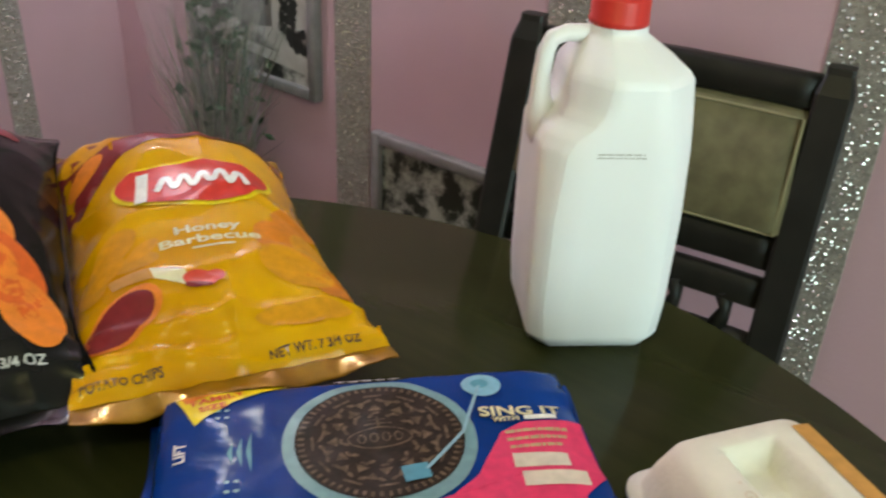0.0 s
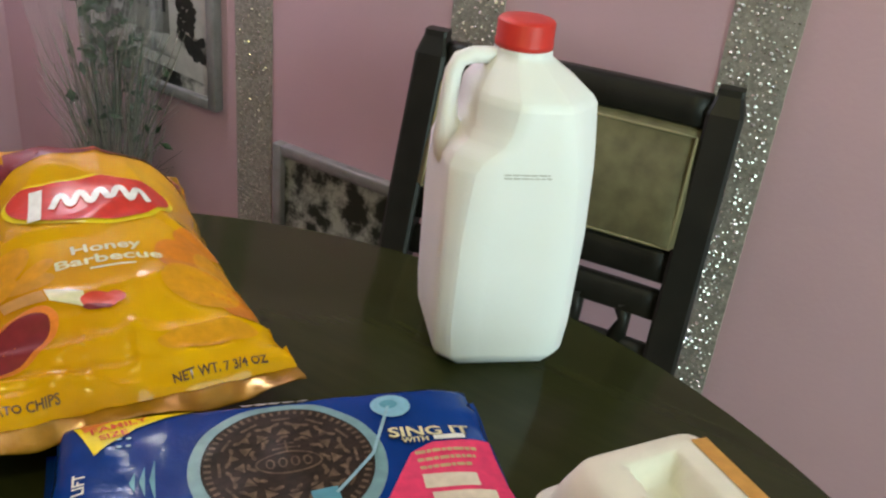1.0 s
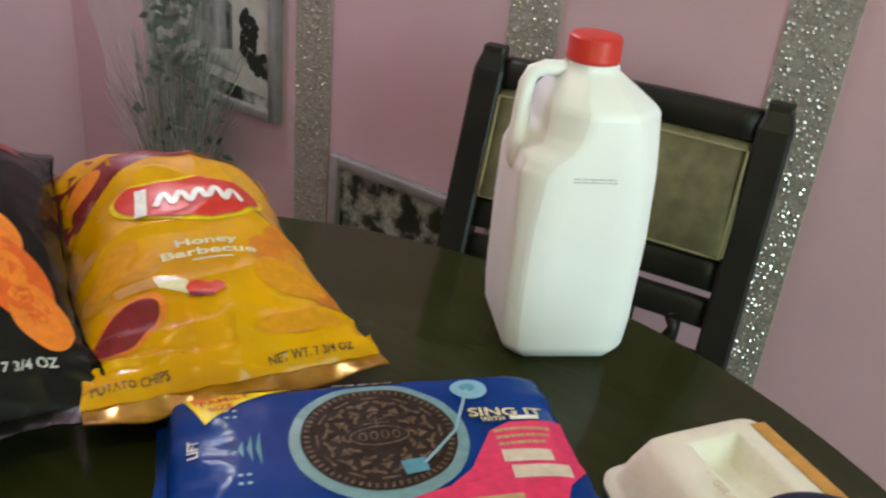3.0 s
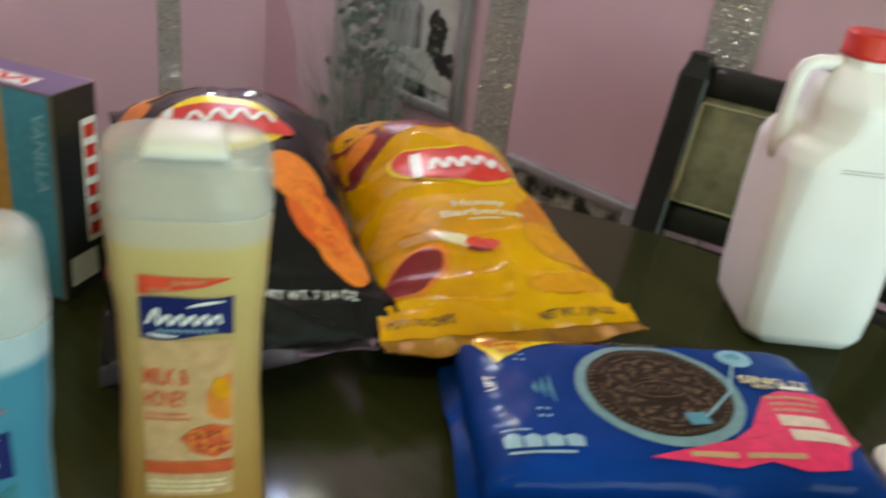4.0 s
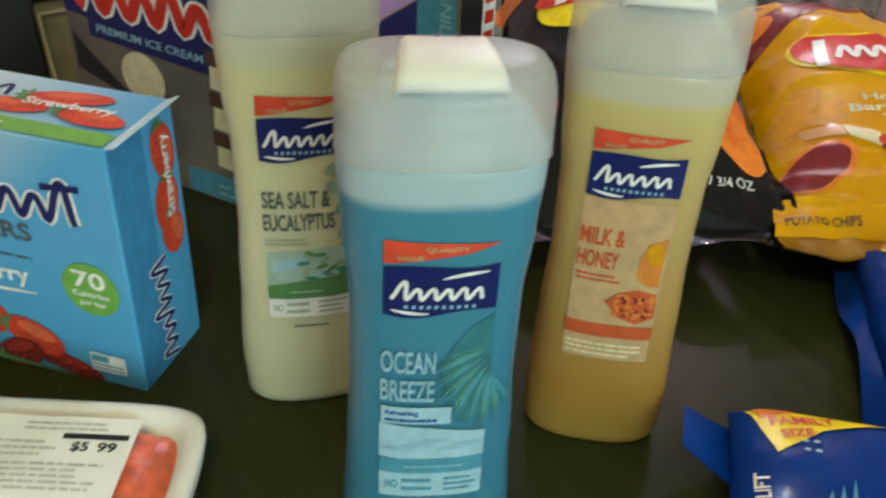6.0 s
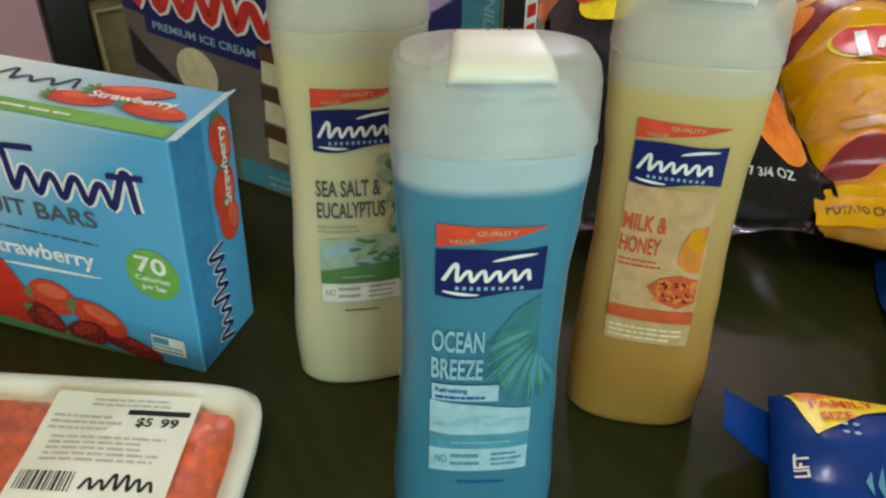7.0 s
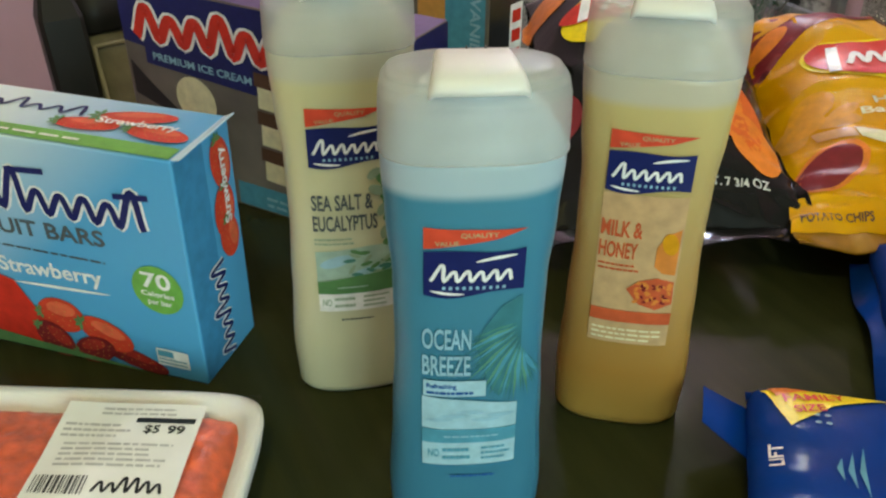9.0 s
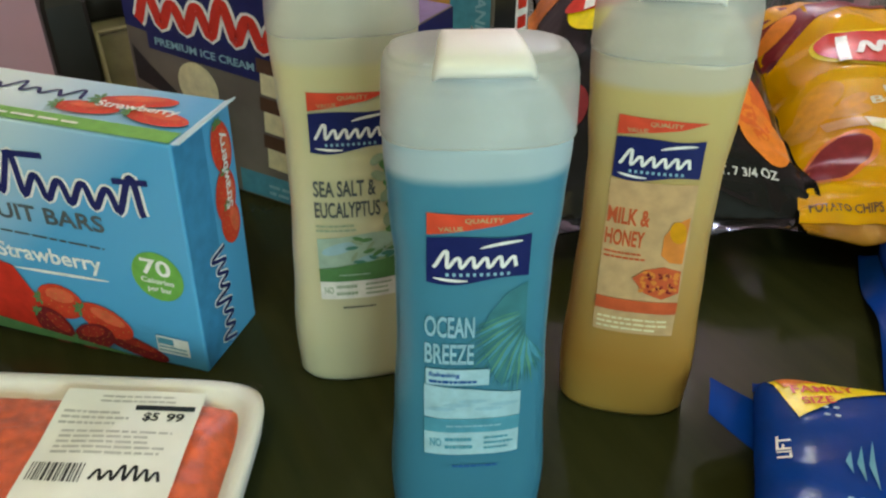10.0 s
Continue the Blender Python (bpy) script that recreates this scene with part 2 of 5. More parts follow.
# ---- chairs ----
def dining_chair(m, label):
    """Local: x across, the back at y = 0 leaning to +y, the seat towards -y."""
    c = thing("dining_chair", m, label, "chair", "chairs round the table")
    lean = 0.30
    top, w = 0.99, 0.217
    def at(z):
        return max(0.0, (z - 0.62)) * lean
    for s in (-1, 1):
        bm = bmesh.new()
        rings = []
        for z in (0.0, 0.3, 0.62, 0.75, 0.88, 0.970, 0.992, 1.000):
            hw, hd = (0.022, 0.017) if z < 0.99 else (0.016, 0.011)
            y = at(z)
            rings.append([(s * (w - 0.022) + dx * hw, y + dy * hd, z) for dx, dy in ((-1, -0.8), (-0.8, -1), (0.8, -1), (1, -0.8), (1, 0.8), (0.8, 1), (-0.8, 1), (-1, 0.8))])
        loft(bm, rings)
        part("back_post", bm, "chair_wood", c, smooth=False)
    def rail(name, z0, z1, d0, d1, mat_name, x0, x1, bevel=0.004):
        bm = bmesh.new()
        rings = []
        n = 14
        for i in range(n + 1):
            x = x0 + (x1 - x0) * i / n
            bow = 0.014 * (1 - (x / w) ** 2)
            a, b = at(z0) + bow, at(z1) + bow
            e = bevel
            rings.append([(x, a + d0 + e, z0), (x, a + d0, z0 + e), (x, b + d0, z1 - e), (x, b + d0 + e, z1), (x, b + d1 - e, z1), (x, b + d1, z1 - e), (x, a + d1, z0 + e), (x, a + d1 - e, z0)])
        loft(bm, rings)
        return part(name, bm, mat_name, c)
    rail("top_rail", 0.948, 0.986, -0.014, 0.012, "chair_wood", -0.176, 0.176)
    rail("middle_rail", 0.755, 0.795, -0.012, 0.010, "chair_wood", -0.176, 0.176)
    rail("lower_rail", 0.706, 0.742, -0.010, 0.008, "chair_wood", -0.176, 0.176)
    rail("bottom_rail", 0.648, 0.672, -0.010, 0.008, "chair_wood", -0.176, 0.176)
    pad = rail("back_pad", 0.797, 0.946, -0.020, 0.010, "pad_fabric", -0.176, 0.176, 0.010)
    loop = []
    for i in range(15):
        x = -0.170 + 0.340 * i / 14
        loop.append((x, at(0.940) + 0.014 * (1 - (x / w) ** 2) - 0.021, 0.940))
    for i in range(15):
        x = 0.170 - 0.340 * i / 14
        loop.append((x, at(0.803) + 0.014 * (1 - (x / w) ** 2) - 0.021, 0.803))
    part("piping", tube(bmesh.new(), loop + loop[:2], 0.0022, n=6), "pad_welt", pad, "paler piping round the pad")
    for k in range(5):
        x = -0.13 + 0.065 * k
        part("spindle", tube(bmesh.new(), [(x, at(0.665) + 0.01, 0.665), (x + 0.006, at(0.69) + 0.012, 0.690), (x, at(0.710) + 0.012, 0.712)], [0.014, 0.008, 0.014]), "chair_wood", c)
    part("seat", box(bmesh.new(), -0.21, -0.42, 0.60, 0.21, 0.0, 0.66, 0.02), "pad_fabric", c)
    for s in (-1, 1):
        part("front_leg", box(bmesh.new(), s * 0.185 - 0.02, -0.41, 0, s * 0.185 + 0.02, -0.37, 0.60, 0.004), "chair_wood", c)
    return c


dining_chair(pose(-0.1935, 0.4712, 0, 0, 0, 11), "black wooden counter chair with a grey-green fabric back pad")
dining_chair(pose(-0.7056, -0.4789, 0, 0, 0, 95), "black wooden counter chair with a grey-green pad behind ice cream cartons")


# ---- framed pictures ----
def wall_picture(m, w, h, print_name, label):
    p = thing("framed_picture", m, label, "picture", "pictures on the wall")
    bm = bmesh.new()
    f, d = 0.022, 0.022
    box(bm, -w / 2, -d, 0, -w / 2 + f, 0, h, 0.003)
    box(bm, w / 2 - f, -d, 0, w / 2, 0, h, 0.003)
    box(bm, -w / 2 + f, -d, 0, w / 2 - f, 0, f, 0.003)
    box(bm, -w / 2 + f, -d, h - f, w / 2 - f, 0, h, 0.003)
    part("picture_frame", bm, "frame_grey", p)
    part("print", box(bmesh.new(), -w / 2 + f, -0.009, f, w / 2 - f, -0.004, h - f), print_name, p, smooth=False)
    return p


def photo_material(name, scale, dark, light, bias):
    """A black and white photograph of trees and a street: clumps of tone, paler towards the sky."""
    m = mat(name, dark, rough=0.28, vary=0.5, scale=scale)
    nt = m.node_tree
    p = nt.nodes["Principled BSDF"]
    tex = nt.nodes["Texture Coordinate"]
    vor = nt.nodes.new("ShaderNodeTexVoronoi")
    vor.inputs["Scale"].default_value = scale * 0.7
    nt.links.new(tex.outputs["Object"], vor.inputs["Vector"])
    noi = nt.nodes.new("ShaderNodeTexNoise")
    noi.inputs["Scale"].default_value, noi.inputs["Detail"].default_value, noi.inputs["Roughness"].default_value = scale * 0.5, 8, 0.7
    nt.links.new(tex.outputs["Object"], noi.inputs["Vector"])
    sep = nt.nodes.new("ShaderNodeSeparateXYZ")
    nt.links.new(tex.outputs["Object"], sep.inputs[0])
    a = nt.nodes.new("ShaderNodeMath")
    a.operation = "MULTIPLY_ADD"
    nt.links.new(sep.outputs["Z"], a.inputs[0])
    a.inputs[1].default_value = bias
    nt.links.new(noi.outputs["Fac"], a.inputs[2])
    b = nt.nodes.new("ShaderNodeMath")
    b.operation = "MULTIPLY_ADD"
    nt.links.new(vor.outputs["Distance"], b.inputs[0])
    b.inputs[1].default_value = 0.25
    nt.links.new(a.outputs[0], b.inputs[2])
    ramp = nt.nodes.new("ShaderNodeValToRGB")
    e = ramp.color_ramp.elements
    e[0].position, e[0].color = 0.61, (*dark, 1)
    e[1].position, e[1].color = 0.76, (*light, 1)
    nt.links.new(b.outputs[0], ramp.inputs[0])
    nt.links.new(ramp.outputs[0], p.inputs["Base Color"])


photo_material("print_photo", 22, (0.018, 0.020, 0.017), (0.50, 0.50, 0.46), 0.70)
photo_material("print_garden", 34, (0.016, 0.022, 0.014), (0.40, 0.42, 0.36), 0.10)
street_photo = wall_picture(pose(-1.2132, WALL_Y, 0.672), 0.40, 0.32, "print_photo", "grey-framed black and white street photograph on the wall")
wall_picture(pose(-0.709, WALL_Y, 0.321), 0.31, 0.335, "print_garden", "grey-framed black and white garden photograph low on the wall")


def photo_shapes(p, w, h):
    """Sky, a pale building, dark trees and a pale road, as the street photograph shows them."""
    rnd = random.Random(31)
    def flat_part(name, points, ink, depth):
        bm = bmesh.new()
        put(bm, [(x, -0.0092 - depth, z) for x, z in points], [tuple(range(len(points)))])
        part(name, bm, ink, p, smooth=False)
    f = 0.0225
    x0, x1, z1 = -w / 2 + f, w / 2 - f, h - f
    flat_part("photo_sky", [(0.02, 0.14), (x1, 0.13), (x1, z1), (0.02, z1)], "photo_pale", 0.0003)
    flat_part("photo_building", [(-0.06, 0.12), (0.065, 0.12), (0.065, 0.215), (0.03, 0.24), (-0.06, 0.25)], "photo_mid", 0.0006)
    for k in range(5):
        flat_part("photo_window", [(-0.05 + 0.024 * k, 0.165), (-0.04 + 0.024 * k, 0.165), (-0.04 + 0.024 * k, 0.20), (-0.05 + 0.024 * k, 0.20)], "photo_dark", 0.0009)
    flat_part("photo_road", [(-0.12, 0.066), (x1, 0.045), (x1, 0.075), (0.06, 0.125), (0.01, 0.115), (0.09, 0.075), (-0.12, 0.088)], "photo_pale", 0.0009)
    for name, cx, cz, rx, rz, n in (("photo_tree", -0.100, 0.19, 0.060, 0.085, 60), ("photo_tree", 0.112, 0.165, 0.026, 0.048, 44), ("photo_hedge", 0.145, 0.110, 0.035, 0.018, 24)):
        bm = bmesh.new()
        for k in range(n):
            t, r = rnd.uniform(0, 6.28), math.sqrt(rnd.random())
            ux, uz, q = cx + rx * r * math.cos(t), cz + rz * r * math.sin(t), rnd.uniform(0.006, 0.014)
            ring_points = [(min(x1, ux + q * math.cos(a * 1.05) * rnd.uniform(0.6, 1.1)), -0.0102 - 0.00002 * k, min(z1, uz + q * math.sin(a * 1.05) * rnd.uniform(0.6, 1.1))) for a in range(6)]
            put(bm, ring_points, [tuple(range(6))])
        tagged(part(name, bm, "photo_dark", p, smooth=False), kind="stuff")


mat("photo_pale", (0.50, 0.50, 0.46), rough=0.3, vary=0.12, scale=40)
mat("photo_mid", (0.16, 0.16, 0.14), rough=0.3, vary=0.35, scale=60)
mat("photo_dark", (0.020, 0.023, 0.019), rough=0.3, vary=0.5, scale=80)
photo_shapes(street_photo, 0.40, 0.32)


# ---- milk jug ----
def milk_jug(m):
    j = thing("milk_jug", m, "white plastic half gallon milk jug with red cap", "jug")
    # height, half width left and right of the middle, half depth, corner cut
    rows = [(0.0, -0.043, 0.044, 0.044, 0.014), (0.002, -0.0465, 0.0470, 0.0470, 0.014), (0.010, -0.0505, 0.0508, 0.0508, 0.0120), (0.035, -0.0522, 0.0522, 0.0522, 0.0110), (0.110, -0.0530, 0.0530, 0.0530, 0.0120), (0.160, -0.0527, 0.0526, 0.0528, 0.0165),
            (0.170, -0.0490, 0.0524, 0.0526, 0.0185), (0.179, -0.0400, 0.0522, 0.0524, 0.0205), (0.188, -0.0362, 0.0519, 0.0521, 0.0225), (0.2060, -0.0350, 0.0508, 0.0508, 0.0250), (0.2105, -0.0335, 0.0478, 0.0478, 0.0245), (0.2150, -0.0310, 0.0415, 0.0415, 0.0215), (0.2285, -0.0215, 0.0228, 0.0228, 0.0126), (0.2312, -0.0194, 0.0196, 0.0196, 0.0113), (0.2370, -0.0187, 0.0187, 0.0187, 0.0108)]
    bm = bmesh.new()
    zs = sorted({r[0] for r in rows} | {i * 0.006 for i in range(40)})
    rings = []
    for z in zs:
        for lo, hi in zip(rows, rows[1:]):
            if lo[0] <= z <= hi[0]:
                f = (z - lo[0]) / (hi[0] - lo[0])
                x0, x1, d, c = [p + (q - p) * f for p, q in zip(lo[1:], hi[1:])]
        k = c * 0.25
        half = [(x1, -d + c), (x1, d - c), (x1 - k * 0.9, d - c + k * 1.2), (x1 - c + k * 1.2, d - k * 0.9), (x1 - c, d), (x0 + c, d), (x0 + c - k * 1.2, d - k * 0.9), (x0 + k * 0.9, d - c + k * 1.2), (x0, d - c), (x0, -d + c),
                (x0 + k * 0.9, -d + c - k * 1.2), (x0 + c - k * 1.2, -d + k * 0.9), (x0 + c, -d), (x1 - c, -d), (x1 - c + k * 1.2, -d + k * 0.9), (x1 - k * 0.9, -d + c - k * 1.2)]
        ring = []
        for p, q in zip(half, half[1:] + half[:1]):
            ring += [(p[0] + (q[0] - p[0]) * t / 4, p[1] + (q[1] - p[1]) * t / 4, z) for t in range(4)]
        rings.append(ring)
    loft(bm, rings)
    part("body", bm, "jug_plastic", j)
    bm = bmesh.new()
    tube(bm, [(-0.008, 0, 0.2255), (-0.022, 0, 0.2285), (-0.035, 0, 0.2285), (-0.0440, 0, 0.2250), (-0.0480, 0, 0.2160), (-0.0492, 0, 0.200), (-0.0492, 0, 0.184), (-0.0478, 0, 0.172), (-0.044, 0, 0.160), (-0.038, 0, 0.146)], [0.0085, 0.0064, 0.0060, 0.0061, 0.0062, 0.0065, 0.0074, 0.0110, 0.0140, 0.012], n=18)
    part("handle", bm, "jug_plastic", j)
    bm = bmesh.new()
    n = 72
    prof = [(0.0205, 0.2365), (0.0205, 0.2405), (0.0198, 0.241), (0.0198, 0.2535), (0.0185, 0.2552), (0.010, 0.2555)]
    rings = []
    for r, z in prof:
        ring = []
        for i in range(n):
            k = r * (1 + (0.018 if i % 2 and 0.2408 < z < 0.254 else 0))
            ring.append((k * math.cos(2 * math.pi * i / n), k * math.sin(2 * math.pi * i / n), z))
        rings.append(ring)
    loft(bm, rings)
    part("cap", bm, "cap_red", j, "ribbed red screw cap")
    return j


milk_jug(pose(-0.0345, 0.0800, TABLE, 0, 0, 44))


# ---- chip bags ----
def bag_height(u, v, w, h, d):
    """Height of a filled pillow bag's face above its seam plane: fullest towards the top."""
    a = max(0.0, 1 - abs(2 * u / w) ** 2.4) ** 0.7
    t, peak = v / h + 0.5, 0.70
    if t < peak:
        e = max(0.0, 1 - (1 - t / peak) ** 1.7) ** 0.85
    else:
        e = max(0.0, 1 - ((t - peak) / (1 - peak)) ** 2.4) ** 0.75
    return d * a * e


def bag_wrinkle(u, v, w, h, seed, crumple=1.0):
    """Folds that fan out from the seals, dents along the sides, and soft creases between."""
    end = abs(2 * v / h) ** 3
    side = abs(2 * u / w) ** 3
    rim = max(0.0, 1 - abs(2 * v / h) ** 10)
    fold = 1 - abs(noise.noise(Vector((u * 30, v * 7, seed)))) * 2.2
    q = (fold - 0.45) * 0.013 * end * rim
    q += noise.noise(Vector((u * 70, v * 14, seed + 2))) * 0.0022 * end
    q += (0.5 - abs(noise.noise(Vector((u * 9, v * 30, seed + 5))))) * 0.006 * side * rim
    crease = abs(noise.noise(Vector((u * 13 + v * 6, v * 15, seed + 9))))
    q += (0.25 - min(0.25, crease)) * 0.018 * rim
    low = max(0.0, 1 - (v / h + 0.5) / 0.30) * rim
    for at, slope, lo, hi, tall in ((-0.098, 0.16, -0.055, 0.025, 0.0034), (-0.119, 0.03, -0.09, 0.085, 0.0030), (-0.062, 0.10, -0.05, 0.045, 0.0014)):
        span = max(0.0, min((u - lo) / 0.02, (hi - u) / 0.02, 1.0))
        q += tall * span * math.exp(-((v - at - slope * u) / 0.0035) ** 2)
    q += (0.22 - min(0.22, abs(noise.noise(Vector((u * 9, v * 38 + u * 8, seed + 13)))))) * 0.045 * low
    return q * crumple


class Bag:
    """A pillow bag: local x across, y up the print, z out of the front."""
    def __init__(self, w, h, d, seed, lift, raised, tilt, skew, crumple=1.0):
        self.crumple = crumple
        self.w, self.h, self.d, self.seed, self.lift, self.raised, self.tilt, self.skew = w, h, d, seed, lift, raised, tilt, skew

    def centre(self, v, u=0.0):
        """The seam plane: from the lower seal up to the raised, slightly tilted top seal."""
        t = v / self.h + 0.5
        f = min(1.0, max(0.0, (t - 0.62) / 0.38))
        return self.lift[0] + (self.lift[1] - self.lift[0]) * t + (self.raised + self.tilt * u) * f * f * (3 - 2 * f)

    def width(self, v):
        e = max(0.0, 1 - abs(2 * v / self.h) ** 3)
        return 1 - 0.10 * e - 0.10 * max(0.0, 2 * v / self.h - 0.4)

    def across(self, v):
        return self.skew * max(0.0, v / self.h + 0.2)

    def front(self, u, v, off=0.0):
        z = self.centre(v, u) + bag_height(u, v, self.w, self.h, self.d) + bag_wrinkle(u, v, self.w, self.h, self.seed, self.crumple)
        return Vector((u * self.width(v) + self.across(v), v, z + off))

    def back(self, u, v):
        c = self.centre(v, u)
        z = c - bag_height(u, v, self.w, self.h, self.d * 0.8) + bag_wrinkle(u, v, self.w, self.h, self.seed + 3)
        return Vector((u * self.width(v) + self.across(v), v, max(0.0015, z)))


def chip_bag(m, bag, material_name, seal_name, label):
    b = thing("chip_bag", m, label, "chip bag", "bags of potato chips")
    nu, nv = 110, 140
    for name, fn, flip in (("front_panel", bag.front, False), ("back_panel", bag.back, True)):
        bm = bmesh.new()
        grid = [[bm.verts.new(fn((i / nu - 0.5) * bag.w, (k / nv - 0.5) * bag.h)) for i in range(nu + 1)] for k in range(nv + 1)]
        for k in range(nv):
            for i in range(nu):
                f = (grid[k][i], grid[k][i + 1], grid[k + 1][i + 1], grid[k + 1][i])
                bm.faces.new(f[::-1] if flip else f)
        part(name, bm, material_name, b)
    for name, s in (("bottom_seal", -1), ("top_seal", 1)):
        bm = bmesh.new()
        rows = []
        for k in range(5):
            row = []
            for i in range(nu + 1):
                u = (i / nu - 0.5) * bag.w
                p = bag.front(u, s * bag.h / 2)
                y = p.y + s * k * 0.0045
                z = p.z + 0.004 * k / 4 * math.sin(u * 60 + bag.seed) + 0.0006 * (k % 2)
                row.append([bm.verts.new((p.x, y, max(0.002, z + dz))) for dz in (-0.0006, 0.0006)])
            rows.append(row)
        for k in range(4):
            for i in range(nu):
                a, b2, c, d = rows[k][i], rows[k][i + 1], rows[k + 1][i + 1], rows[k + 1][i]
                bm.faces.new((a[1], b2[1], c[1], d[1]) if s > 0 else (d[1], c[1], b2[1], a[1]))
                bm.faces.new((d[0], c[0], b2[0], a[0]) if s > 0 else (a[0], b2[0], c[0], d[0]))
        part(name, bm, seal_name, b, "crimped seal")
    return b


YELLOW = Bag(0.205, 0.275, 0.072, 2, (0.036, 0.026), 0.036, -0.15, 0.0, 0.72)
yellow_bag = chip_bag(pose(-0.2503, -0.1227, TABLE, 0, 0, 62.5), YELLOW, "bag_yellow", "seal_gold", "glossy yellow honey barbecue potato chip bag lying on the table")
BLACK = Bag(0.205, 0.275, 0.060, 11, (0.034, 0.100), 0.0, -0.05, 0.022, 0.45)
black_bag = chip_bag(pose(-0.3424, -0.2885, TABLE, 0, 0, 65.2), BLACK, "bag_black", "bag_black", "glossy black barbecue potato chip bag with orange chips pictured")


# ---- cookie packages ----
class Pack:
    """A flow-wrapped tray: local x along its length, y across, z up."""
    def __init__(self, l, w, h, seed):
        self.l, self.w, self.h, self.seed = l, w, h, seed

    def top(self, u, v, off=0.0):
        a = max(0.0, 1 - abs(2 * u / self.l) ** 8) ** 0.5
        e = max(0.0, 1 - abs(2 * v / self.w) ** 7) ** 0.5
        z = self.h * (0.62 + 0.38 * a * e) + 0.0012 * noise.noise(Vector((u * 40, v * 40, self.seed)))
        z += 0.0042 * noise.noise(Vector((u * 14, v * 70, self.seed))) * abs(2 * u / self.l) ** 6
        z += 0.0030 * (0.3 - min(0.3, abs(noise.noise(Vector((u * 22 + v * 9, v * 26 - u * 12, self.seed + 4)))))) * (0.35 + abs(2 * u / self.l) ** 2)
        return Vector((u, v, z + off))


def cookie_pack(m, pack, label, fin=0.0025):
    c = thing("cookie_package", m, label, "cookie package", "packages of sandwich cookies")
    l, w, h = pack.l, pack.w, pack.h
    bm = bmesh.new()
    nu, nv = 60, 36
    grid = [[bm.verts.new(pack.top((i / nu - 0.5) * l, (k / nv - 0.5) * w)) for i in range(nu + 1)] for k in range(nv + 1)]
    for k in range(nv):
        for i in range(nu):
            bm.faces.new((grid[k][i], grid[k][i + 1], grid[k + 1][i + 1], grid[k + 1][i]))
    edge = [grid[0][i] for i in range(nu + 1)] + [grid[k][nu] for k in range(1, nv + 1)] + [grid[nv][i] for i in range(nu - 1, -1, -1)] + [grid[k][0] for k in range(nv - 1, 0, -1)]
    prev = edge
    for z, inset in ((0.42, 0.001), (0.2, 0.004), (0.0, 0.008)):
        ring = []
        for v in edge:
            k = noise.noise(Vector((v.co.x * 30, v.co.y * 30, z * 9 + pack.seed))) * 0.003
            sx, sy = v.co.x / (l / 2), v.co.y / (w / 2)
            ring.append(bm.verts.new((v.co.x - sx * (inset - k), v.co.y - sy * (inset - k), z * h + 0.0005)))
        n = len(edge)
        for i in range(n):
            bm.faces.new((prev[(i + 1) % n], prev[i], ring[i], ring[(i + 1) % n]))
        prev = ring
    bm.faces.new(prev[::-1])
    part("wrapper", bm, "cookie_pack_blue", c)
    for s in (-1, 1):
        bm = bmesh.new()
        rows = []
        for k in range(6):
            row = []
            for i in range(25):
                v = (0.20 + (0.26 - 0.016 * k) * i / 24 + 0.01 * k) * w if s < 0 and fin > 0.003 else (i / 24 - 0.5) * w * (0.94 + 0.02 * k)
                x = s * (l / 2 - 0.004 + (fin if s < 0 else 0.0025) * k)
                z = h * (0.42 if fin > 0.003 else 0.42 - 0.05 * k) + 0.007 * (k / 5) * math.sin(v * 55 + s + pack.seed) + (0.010 if s < 0 and fin > 0.003 else 0.004) * (k / 5)
                row.append([bm.verts.new((x, v, z + dz)) for dz in (-0.0005, 0.0005)])
            rows.append(row)
        for k in range(5):
            for i in range(24):
                a, b2, c2, d = rows[k][i], rows[k][i + 1], rows[k + 1][i + 1], rows[k + 1][i]
                bm.faces.new((d[1], c2[1], b2[1], a[1]) if s > 0 else (a[1], b2[1], c2[1], d[1]))
                bm.faces.new((a[0], b2[0], c2[0], d[0]) if s > 0 else (d[0], c2[0], b2[0], a[0]))
        part("end_fin", bm, "cookie_pack_blue", c, "crimped blue wrapper end")
    return c


PACK = Pack(0.254, 0.152, 0.048, 3)
pack_a = cookie_pack(pose(-0.0053, -0.1844, TABLE, 0, 0, 50.3), PACK, "blue family size package of chocolate sandwich cookies")
PACK2 = Pack(0.245, 0.150, 0.046, 6)
pack_b = cookie_pack(pose(0.0672, -0.3655, TABLE, 0, 0, 49.4), PACK2, "second blue cookie package with yellow corner tag", 0.0055)


# ---- body wash bottles ----
WASH = [(0.0, 0.0326, 0.0185), (0.003, 0.0352, 0.021), (0.03, 0.0364, 0.0218), (0.075, 0.0342, 0.0204), (0.115, 0.0325, 0.0192), (0.15, 0.0327, 0.0192), (0.18, 0.0350, 0.0206), (0.205, 0.0364, 0.0216), (0.2108, 0.0365, 0.0217)]
WASH_SHOULDER = [(0.2108, 0.0365, 0.0217), (0.214, 0.0342, 0.02), (0.222, 0.0301, 0.0176), (0.23, 0.0224, 0.0148), (0.2335, 0.0160, 0.013), (0.237, 0.0146, 0.0125)]
WASH_CAP = [(0.2098, 0.0364, 0.0216), (0.211, 0.0368, 0.0221), (0.216, 0.0368, 0.0221), (0.226, 0.0366, 0.0216), (0.232, 0.0363, 0.0208), (0.237, 0.0354, 0.0196), (0.2402, 0.0333, 0.0178), (0.2422, 0.0292, 0.0148), (0.2431, 0.0224, 0.0108), (0.2434, 0.0078, 0.004)]


